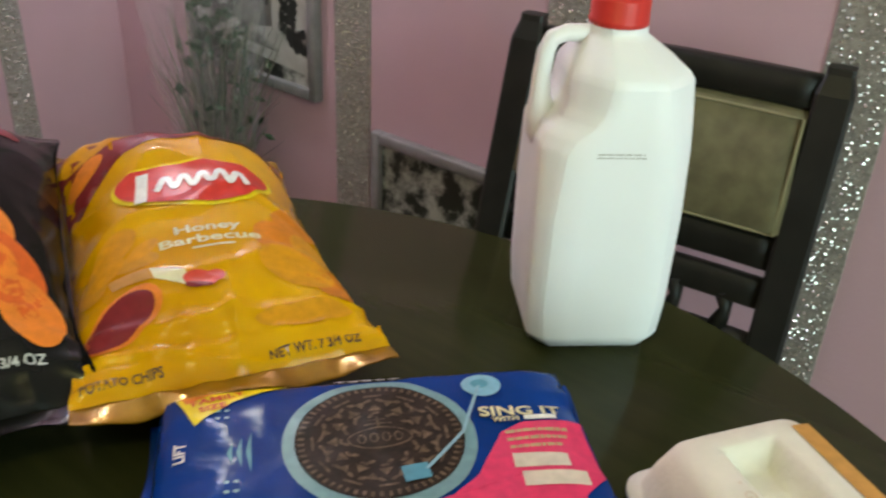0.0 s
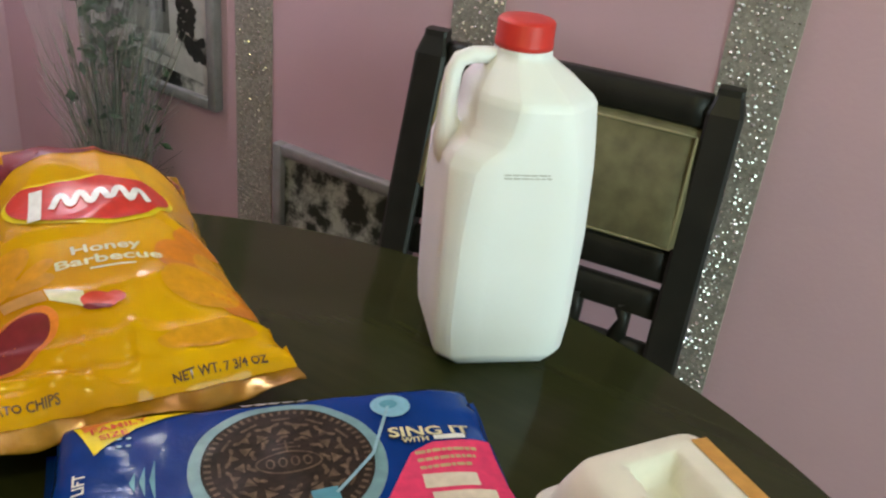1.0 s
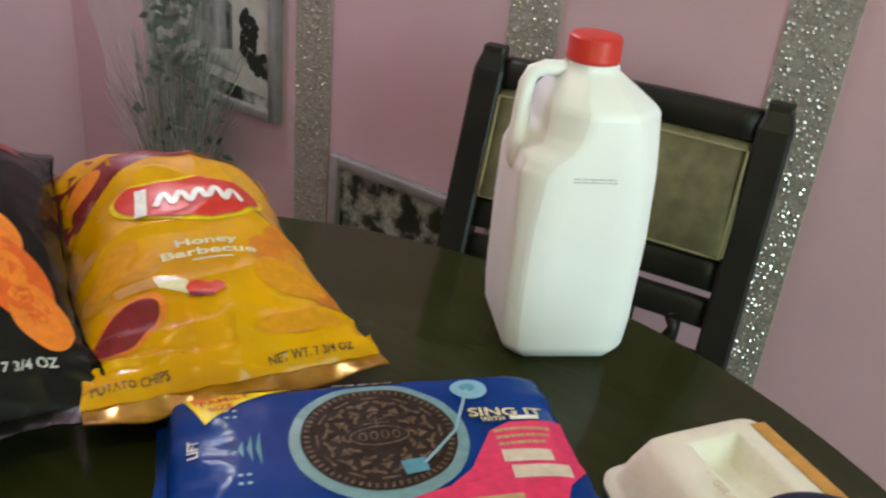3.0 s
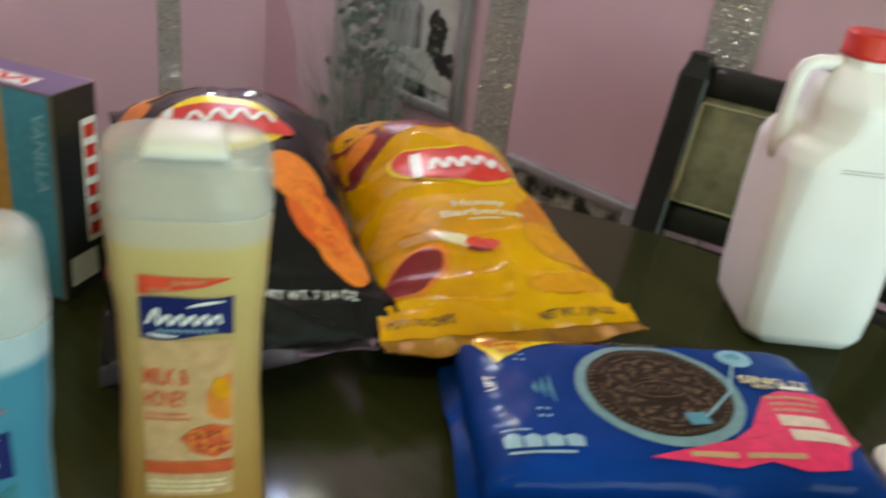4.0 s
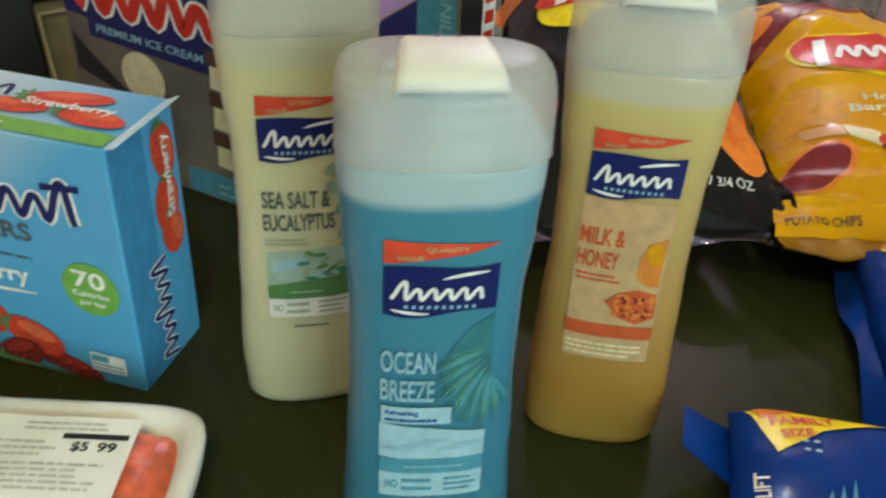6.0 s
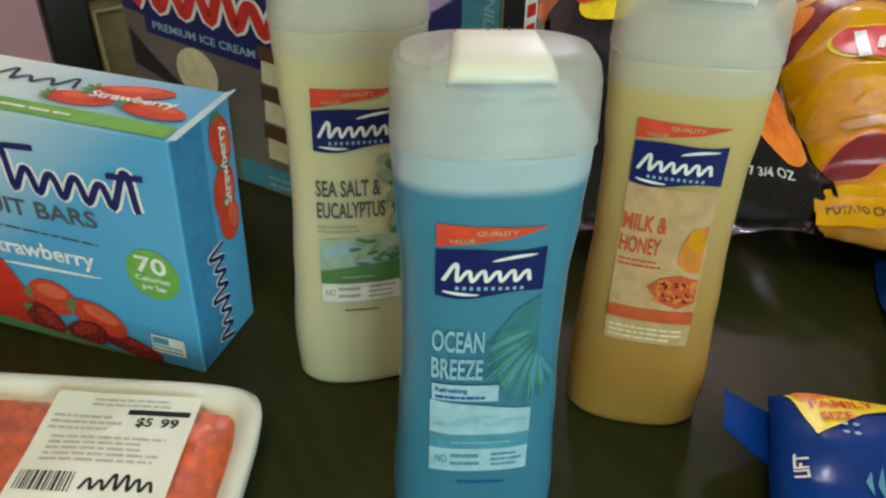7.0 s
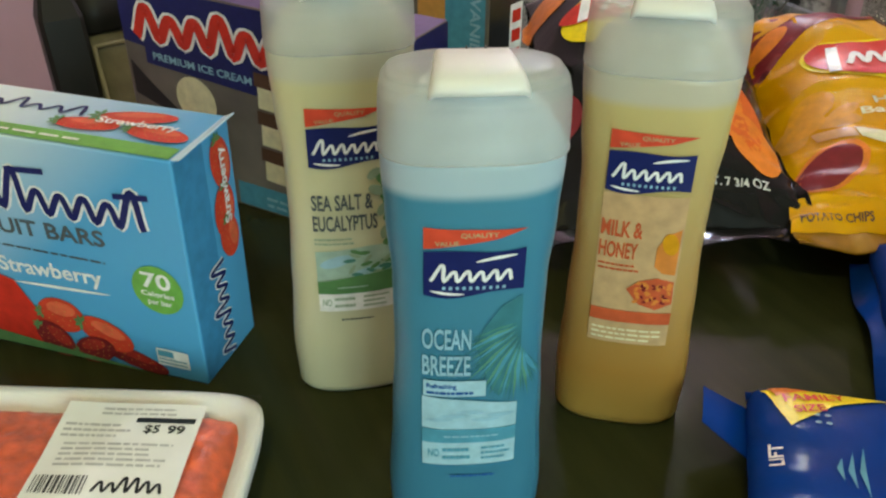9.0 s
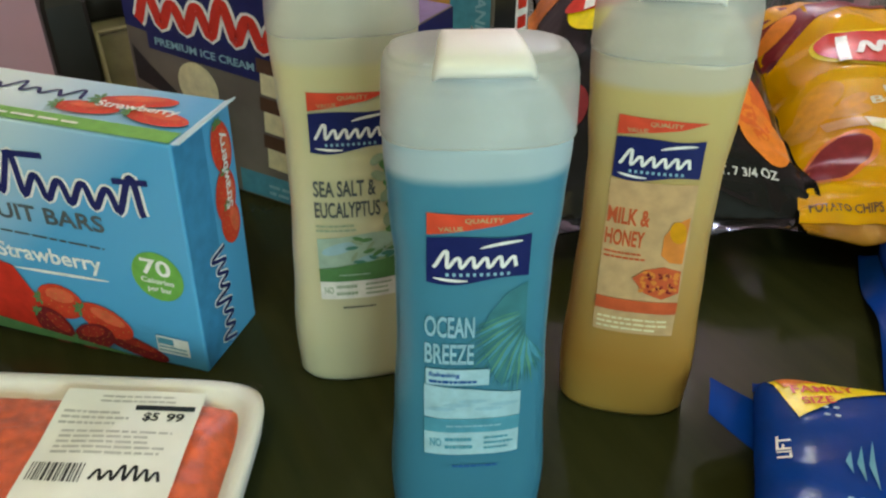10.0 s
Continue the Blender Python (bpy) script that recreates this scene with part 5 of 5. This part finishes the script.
decal("flavour_line", c, "ink_white", F, oval(0.085, 0.0525, 0.034, 0.0011, 3), 2)
decal("calorie_disc", c, "ink_green", F, oval(0.1525, 0.0650, 0.0165, 0.0165), 2, "green calorie disc")
decal("calorie_text", c, "ink_white", F, joined(words("70", 0.1430, 0.0665, 0.019, 0.0105), words("Calories", 0.1415, 0.0605, 0.0215, 0.0036), words("per bar", 0.1450, 0.0550, 0.0155, 0.0036)), 3)
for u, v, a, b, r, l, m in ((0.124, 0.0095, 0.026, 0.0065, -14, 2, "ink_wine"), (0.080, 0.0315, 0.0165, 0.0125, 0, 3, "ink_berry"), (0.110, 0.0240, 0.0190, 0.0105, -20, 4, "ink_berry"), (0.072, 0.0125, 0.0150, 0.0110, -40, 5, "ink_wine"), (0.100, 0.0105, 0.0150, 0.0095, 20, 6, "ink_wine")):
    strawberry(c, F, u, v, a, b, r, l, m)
decal("fruit_bar_picture", c, "ink_red", F, blob(outline([(0.020, 0.060), (0.052, 0.052), (0.074, 0.014), (0.064, 0.006), (0.004, 0.006)], 3), 4), 4, "red fruit bar pictured")
decal("green_stripe", c, "ink_leaf", F, blob(outline([(0.0015, 0.002), (0.0015, 0.013), (0.060, 0.008), (0.120, 0.0035), (0.135, 0.002)], 3), 3), 7)
decal("seal_panel", c, "ink_white", F, rect(0.1440, 0.0100, 0.1655, 0.0225, 3, 2, 0), 5)
decal("seal_print", c, "ink_teal", F, joined(rect(0.1450, 0.0170, 0.1555, 0.0215, 2, 1), small_print(0.1455, 0.0110, 0.1650, 0.0165, 2, 4)), 6)
decal("top_stripe", c, "ink_green", T, rect(0.0015, 0.0012, 0.1735, 0.0135, 8, 2), 2, "green stripe")
decal("top_print", c, "ink_white", T, small_print(0.020, 0.004, 0.140, 0.009, 1, 6), 3)
decal("top_mark", c, "ink_navy", T, scribble(0.018, 0.034, 0.098, [0.010, 0.006, 0.012, 0.006, 0.007, 0.011], 0.0012, 10), 2)
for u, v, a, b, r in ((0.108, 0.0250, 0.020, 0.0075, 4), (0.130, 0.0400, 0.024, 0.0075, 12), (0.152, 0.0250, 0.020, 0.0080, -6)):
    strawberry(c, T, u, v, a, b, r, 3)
decal("top_flavour", c, "ink_white", T, words("Strawberry", 0.112, 0.0270, 0.050, 0.0070, 2), 6)
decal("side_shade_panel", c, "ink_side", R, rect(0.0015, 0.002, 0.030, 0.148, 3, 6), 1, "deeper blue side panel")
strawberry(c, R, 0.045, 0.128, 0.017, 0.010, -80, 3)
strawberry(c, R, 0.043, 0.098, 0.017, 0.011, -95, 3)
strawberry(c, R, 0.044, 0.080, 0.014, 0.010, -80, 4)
decal("side_text", c, "ink_white", R, words("Strawberry", 0.0470, 0.090, 0.048, 0.0070, 90), 7)
side_loops = scribble(0, 0, 0.066, [0.014, 0.010, 0.010, 0.017, 0.010, 0.011, 0.015], 0.0021, 6)
decal("side_halo", c, "ink_white", R, (turned(side_loops[0], 0.034, 0.004, 90), side_loops[1]), 2)
side_loops = scribble(0, 0, 0.066, [0.014, 0.010, 0.010, 0.017, 0.010, 0.011, 0.015], 0.0012, 6)
decal("side_mark", c, "ink_navy", R, (turned(side_loops[0], 0.034, 0.004, 90), side_loops[1]), 3)
bm = bmesh.new()
put(bm, [(FRUIT_W - 0.001, 0.002, FRUIT_H), (FRUIT_W - 0.001, 0.058, FRUIT_H), (FRUIT_W + 0.006, 0.058, FRUIT_H + 0.0035), (FRUIT_W + 0.004, 0.002, FRUIT_H + 0.001),
         (FRUIT_W - 0.001, 0.002, FRUIT_H - 0.0008), (FRUIT_W - 0.001, 0.058, FRUIT_H - 0.0008), (FRUIT_W + 0.0062, 0.058, FRUIT_H + 0.0027), (FRUIT_W + 0.0042, 0.002, FRUIT_H + 0.0002)],
    [(3, 2, 1, 0), (4, 5, 6, 7), (0, 1, 5, 4), (1, 2, 6, 5), (2, 3, 7, 6), (3, 0, 4, 7)])
part("end_flap", bm, "pale_blue", c, "slightly lifted cardboard flap", smooth=False)


# ---- ice cream carton print ----
def ice_print(c, teal):
    F, T, R = front_surf, top_surf(IC_H), side_surf(IC_W)
    if not teal:
        decal("banner", c, "ink_navy", F, blob(outline([(0.001, 0.164), (0.261, 0.164), (0.261, 0.100), (0.150, 0.098), (0.022, 0.104), (0.022, 0.117), (0.001, 0.119)], 3), 4, (0.13, 0.135)), 1, "navy banner")
        humps = [0.024, 0.018, 0.020, 0.027, 0.019, 0.018]
        decal("brand_halo", c, "ink_white", F, scribble(0.016, 0.1250, 0.160, humps, 0.0072, 2), 2)
        decal("brand_mark", c, "ink_red", F, scribble(0.016, 0.1250, 0.160, humps, 0.0046, 2), 3, "thick red looping logo ribbon")
        decal("product_text", c, "ink_sky", F, words("PREMIUM ICE CREAM", 0.030, 0.1085, 0.096, 0.0060, -1), 3)
        decal("ice_scoop", c, "ink_cream", F, oval(0.068, 0.082, 0.020, 0.019, -20), 2, "printed vanilla scoop")
        decal("vanilla_pod", c, "ink_black", F, blob(outline([(0.004, 0.104), (0.020, 0.090), (0.050, 0.068), (0.046, 0.064), (0.004, 0.076)], 3), 3), 1)
        for k in range(3):
            decal("ice_sandwich", c, "ink_cream", F, rect(0.130, 0.028 + 0.030 * k, 0.200, 0.045 + 0.030 * k, 5, 2, -3), 2)
            decal("sandwich_wafer", c, "ink_brown", F, rect(0.128, 0.045 + 0.030 * k, 0.202, 0.056 + 0.030 * k, 5, 2, -3), 3)
        decal("bottom_band", c, "ink_teal", F, rect(0.100, 0.002, 0.261, 0.022, 5, 2), 1)
        decal("bottom_print", c, "ink_sky", F, small_print(0.128, 0.004, 0.24, 0.016, 2, 9), 2)
        decal("nutrition_panel", c, "ink_white", R, rect(0.006, 0.060, 0.044, 0.138, 3, 4), 2, "white nutrition panel")
        decal("nutrition_print", c, "ink_black", R, joined(rect(0.007, 0.128, 0.043, 0.131, 2, 1), rect(0.007, 0.110, 0.043, 0.113, 2, 1), small_print(0.009, 0.062, 0.042, 0.126, 9, 2)), 3)
        decal("side_panel", c, "ink_navy", R, rect(0.0005, 0.0005, 0.0455, 0.1645, 2, 4), 1)
        decal("top_panel", c, "ink_purple", T, rect(0.0005, 0.0005, 0.2615, 0.0455, 4, 2), 1, "purple top")
        decal("top_print", c, "ink_white", T, joined(rect(0.205, 0.020, 0.225, 0.028, 2, 2), rect(0.160, 0.016, 0.195, 0.030, 2, 2)), 2)
    else:
        decal("flavour_stripe", c, "ink_teal", F, rect(0.2190, 0.001, 0.2590, 0.164, 3, 6), 2, "teal flavour stripe")
        decal("flavour_text", c, "ink_sky", F, words("VANILLA", 0.2450, 0.150, 0.062, 0.0100, -90), 3)
        decal("edge_panel", c, "ink_tan", F, rect(0.190, 0.001, 0.2190, 0.164, 3, 5), 1)
        decal("ice_sandwich", c, "ink_cream", F, rect(0.125, 0.095, 0.160, 0.158, 3, 4), 2)
        decal("sandwich_wafer", c, "ink_brown", F, rect(0.160, 0.090, 0.174, 0.160, 3, 4), 2)
        decal("ice_scoop", c, "ink_tan", F, oval(0.100, 0.120, 0.026, 0.036, 0), 2)
        decal("side_panel", c, "ink_black", R, rect(0.0005, 0.0005, 0.0455, 0.1645, 2, 4), 1)
        decal("side_halo", c, "ink_white", R, rect(0.0275, 0.040, 0.0440, 0.140, 2, 5), 2)
        for k in range(6):
            decal("side_mark", c, "ink_red", R, rect(0.0300, 0.045 + 0.016 * k, 0.0415, 0.055 + 0.016 * k, 2, 2), 3, "red plain logo stroke")
        decal("side_label", c, "ink_white", R, rect(0.006, 0.010, 0.036, 0.034, 2, 2), 3)
        decal("top_panel", c, "ink_purple", T, rect(0.0005, 0.0005, 0.2615, 0.0455, 4, 2), 1, "purple top")
        decal("top_halo", c, "ink_white", T, rect(0.060, 0.005, 0.235, 0.024, 6, 2), 2)
        decal("top_mark", c, "ink_red", T, scribble(0.064, 0.0090, 0.232, [0.011] * 9, 0.0024, 4), 3, "red looping logo ribbon")


ice_print(ice_a, False)
ice_print(ice_b, True)

# ---- meat label ----
def film_surf(u, v, off):
    return Vector((u, v, 0.0300 + 0.0010 * noise.noise(Vector((u * 30, v * 30, 2))) + off))


decal("price_label", meat, "ink_meatlabel", film_surf, rect(0.002, -0.045, 0.076, 0.057, 16, 20), 1, "white paper price label")
tagged(decal("label_print", meat, "ink_pale", film_surf, joined(small_print(0.022, 0.047, 0.062, 0.054, 2, 1), small_print(0.006, 0.030, 0.044, 0.042, 3, 2), small_print(0.010, 0.010, 0.070, 0.028, 5, 3), small_print(0.010, -0.030, 0.060, -0.022, 2, 4)), 2), kind="stuff")
decal("price_bar", meat, "ink_black", film_surf, rect(0.042, 0.0425, 0.073, 0.0460, 4, 1), 2)
decal("price_text", meat, "ink_black", film_surf, joined(words("$5", 0.048, 0.0350, 0.008, 0.0058), words("99", 0.060, 0.0350, 0.009, 0.0058)), 2)
rnd = random.Random(4)
bars, u = [], 0.005
while u < 0.031:
    w = rnd.choice((0.0005, 0.0009, 0.0014))
    bars.append(rect(u, -0.0070, u + w, 0.0045, 1, 2))
    u += w + rnd.choice((0.0006, 0.0011))
tagged(decal("barcode", meat, "ink_black", film_surf, joined(*bars), 2, "black barcode"), kind="stuff")
decal("store_mark", meat, "ink_black", film_surf, scribble(0.035, -0.0050, 0.069, [0.0062, 0.0056, 0.0092, 0.0090, 0.0070, 0.0056], 0.0008, 4), 2, "black looping logo ribbon")

# ---- egg carton print ----
def egg_side(u, v, off):
    """The far edge of the lid's top."""
    return Vector((u, 0.0440 - 0.016 * (1 - v), 0.0716 + 0.0020 * (1 - v) + off))


decal("orange_label", egg, "ink_tan", egg_side, rect(0.026, 0.10, 0.265, 0.85, 20, 4), 2, "orange printed strip")
decal("round_seal", egg, "ink_black", egg_side, oval(0.105, 0.46, 0.009, 0.42, 0), 4, "small dark round seal")
decal("grade_text", egg, "ink_gold", lambda u, v, off: Vector((u, v, 0.0735 + off)), joined(words("GRADE", 0.062, -0.0285, 0.030, 0.0060), rect(0.055, -0.0265, 0.057, -0.0245, 1, 1)), 1)


# ---- jar with a navy lid ----
def lidded_jar(m):
    j = thing("lidded_jar", m, "clear jar with a round navy blue lid", "jar")
    loft(bm := bmesh.new(), [superring(r, r, z, n=48) for r, z in ((0.028, 0.0), (0.033, 0.004), (0.034, 0.02), (0.034, 0.125), (0.030, 0.140), (0.030, 0.148))])
    part("glass_body", bm, "jar_body", j)
    n = 96
    rings = []
    for r, z in ((0.0355, 0.148), (0.0360, 0.150), (0.0360, 0.162), (0.0350, 0.1645), (0.0320, 0.1650), (0.0312, 0.1640), (0.012, 0.1640)):
        rings.append([(r * (1 + (0.012 if i % 2 and 0.149 < z < 0.163 else 0)) * math.cos(2 * math.pi * i / n), r * (1 + (0.012 if i % 2 and 0.149 < z < 0.163 else 0)) * math.sin(2 * math.pi * i / n), z) for i in range(n)])
    loft(bm := bmesh.new(), rings)
    lid = part("lid", bm, "lid_navy", j, "navy lid with a white mark")
    decal("lid_mark", lid, "ink_white", top_surf(0.1640), joined(oval(-0.016, 0.006, 0.0045, 0.0035, 20, 20, 3), small_print(-0.009, 0.003, 0.016, 0.010, 2, 5)), 1)
    return j


mat("jar_body", (0.42, 0.40, 0.36), rough=0.15, vary=0.05)
mat("lid_navy", (0.010, 0.012, 0.05), rough=0.35, vary=0.1)
lidded_jar(pose(0.2494, -0.2287, TABLE, 0, 0, 40))


# ---- wrapped bouquet by the wall ----
mat("leaf_green", (0.022, 0.060, 0.022), rough=0.5, vary=0.4, scale=40)
mat("silver_strand", (0.62, 0.62, 0.58), rough=0.22, metal=0.9, vary=0.2, scale=60)
mat("petal_white", (0.62, 0.64, 0.58), rough=0.6, vary=0.1, scale=60)
mat("vase_dark", (0.10, 0.10, 0.11), rough=0.25, vary=0.2, scale=20)
mat("cellophane", (0.85, 0.86, 0.88), rough=0.12, vary=0.05)
nt = M["cellophane"].node_tree
clear = nt.nodes.new("ShaderNodeBsdfTransparent")
blend = nt.nodes.new("ShaderNodeMixShader")
blend.inputs[0].default_value = 0.12
nt.links.new(clear.outputs[0], blend.inputs[1])
nt.links.new(nt.nodes["Principled BSDF"].outputs[0], blend.inputs[2])
nt.links.new(blend.outputs[0], nt.nodes["Material Output"].inputs[0])


def bouquet(m):
    rnd = random.Random(12)
    flat = 0.38
    b = thing("flower_arrangement", m, "tall bouquet of dark leaves and silver strands in clear wrap", "bouquet")
    loft(bm := bmesh.new(), [superring(r, r * 0.8, z, n=40) for r, z in ((0.07, 0.0), (0.085, 0.02), (0.10, 0.12), (0.075, 0.24), (0.055, 0.30), (0.065, 0.32))])
    part("vase", bm, "vase_dark", b, "dark floor vase")
    for k in range(14):
        t, r = rnd.uniform(0, 6.28), rnd.uniform(0.02, 0.09)
        path = [(0.02 * math.cos(t), 0.02 * math.sin(t), 0.28), (r * 0.5 * math.cos(t), r * flat * 0.5 * math.sin(t), 0.5), (r * math.cos(t) + 0.02, r * flat * math.sin(t), rnd.uniform(0.62, 0.82))]
        part("stem", tube(bmesh.new(), path, 0.0025, n=6), "leaf_green", b)
    bm = bmesh.new()
    for k in range(170):
        t, r = rnd.uniform(0, 6.28), math.sqrt(rnd.random())
        if k < 120:
            c = Vector((0.015 + 0.055 * r * math.cos(t), 0.05 * r * math.sin(t), 0.83 + 0.12 * rnd.uniform(-1, 1)))
        else:
            c = Vector((0.03 + 0.14 * r * math.cos(t), 0.055 * r * math.sin(t), 0.66 + 0.12 * rnd.uniform(-1, 1)))
        L, W = rnd.uniform(0.018, 0.040), rnd.uniform(0.006, 0.012)
        d = Vector((rnd.uniform(-1, 1), 0.5 * rnd.uniform(-1, 1), rnd.uniform(-0.6, 1))).normalized()
        sd = d.cross(Vector((rnd.uniform(-1, 1), rnd.uniform(-1, 1), 0.3))).normalized()
        up = d.cross(sd) * 0.004
        put(bm, [c, c + d * L * 0.5 + sd * W + up, c + d * L, c + d * L * 0.5 - sd * W + up, c + d * L * 0.5 - up], [(0, 1, 4), (1, 2, 4), (2, 3, 4), (3, 0, 4)])
    tagged(part("foliage", bm, "leaf_green", b, "dark green leaves"), kind="stuff")
    for name, count, ink, lo in (("silver_tinsel", 110, "silver_strand", 0.0009), ("dry_grass", 90, "grass_dry", 0.0011)):
        bm = bmesh.new()
        for k in range(count):
            t, r = rnd.uniform(0, 6.28), rnd.uniform(0.05, 0.23)
            h = rnd.uniform(0.50, 0.92)
            w = rnd.uniform(-0.05, 0.05)
            path = []
            for q in range(7):
                f = q / 6
                rr = 0.02 + (r - 0.02) * f ** 1.3
                path.append((rr * math.cos(t + w * q * 2) + 0.007 * math.sin(q * 2.1 + k), flat * rr * math.sin(t + w * q * 2), 0.32 + (h - 0.32) * f - 0.16 * max(0, f - 0.65) * (r > 0.13)))
            tube(bm, path, [lo * 1.6, lo * 1.5, lo * 1.4, lo * 1.3, lo * 1.2, lo, lo * 0.5], n=4)
        tagged(part(name, bm, ink, b), kind="stuff")
    for k in range(7):
        c = Vector((-0.07 + rnd.uniform(-0.05, 0.06), rnd.uniform(-0.04, 0.03), rnd.uniform(0.86, 0.98)))
        bm = bmesh.new()
        for q in range(14):
            a, e = 2.4 * q, 0.2 + 1.2 * q / 14
            d = Vector((math.cos(a) * math.cos(e), math.sin(a) * math.cos(e), math.sin(e)))
            sd = d.cross(Vector((0, 0, 1))).normalized()
            put(bm, [c, c + d * 0.014 + sd * 0.009, c + d * 0.024, c + d * 0.014 - sd * 0.009], [(0, 1, 2, 3)])
        part("flower", bm, "petal_white", b, "white flower head")
    bm = bmesh.new()
    rows = []
    for k in range(14):
        f = k / 13
        row = []
        for i in range(64):
            t = 2 * math.pi * i / 64
            r = 0.06 + 0.15 * f ** 0.8
            r *= 1 + 0.08 * math.sin(11 * t + 3 * f) * f + 0.10 * noise.noise(Vector((math.cos(t) * 4, math.sin(t) * 4, f * 5)))
            row.append((r * math.cos(t) - 0.05 * f, flat * r * math.sin(t), 0.30 + 0.66 * f + 0.05 * f * math.sin(5 * t)))
        rows.append(row)
    loft(bm, rows, False, False)
    part("clear_wrap", bm, "cellophane", b, "crinkled clear cellophane wrap")
    return b


mat("grass_dry", (0.16, 0.17, 0.12), rough=0.5, vary=0.3, scale=60)
bouquet(pose(-1.25, 0.645, 0))

# ---- lamps that give the room its light, and the window ----
mat("window_frame_paint", (0.75, 0.75, 0.73), rough=0.4)


def window_unit():
    w = thing("window_1", pose(EAST + 0.05, -0.72, 0.85), "white framed window in the side wall", "window", kind="structure")
    bm = bmesh.new()
    for y0, y1, z0, z1 in ((-0.7, -0.64, 0, 1.3), (0.64, 0.7, 0, 1.3), (-0.64, 0.64, 0, 0.06), (-0.64, 0.64, 1.24, 1.3), (-0.02, 0.02, 0.06, 1.24)):
        box(bm, -0.03, y0, z0, 0.03, y1, z1, 0.004)
    part("window_frame", bm, "window_frame_paint", w)
    return w


window_unit()
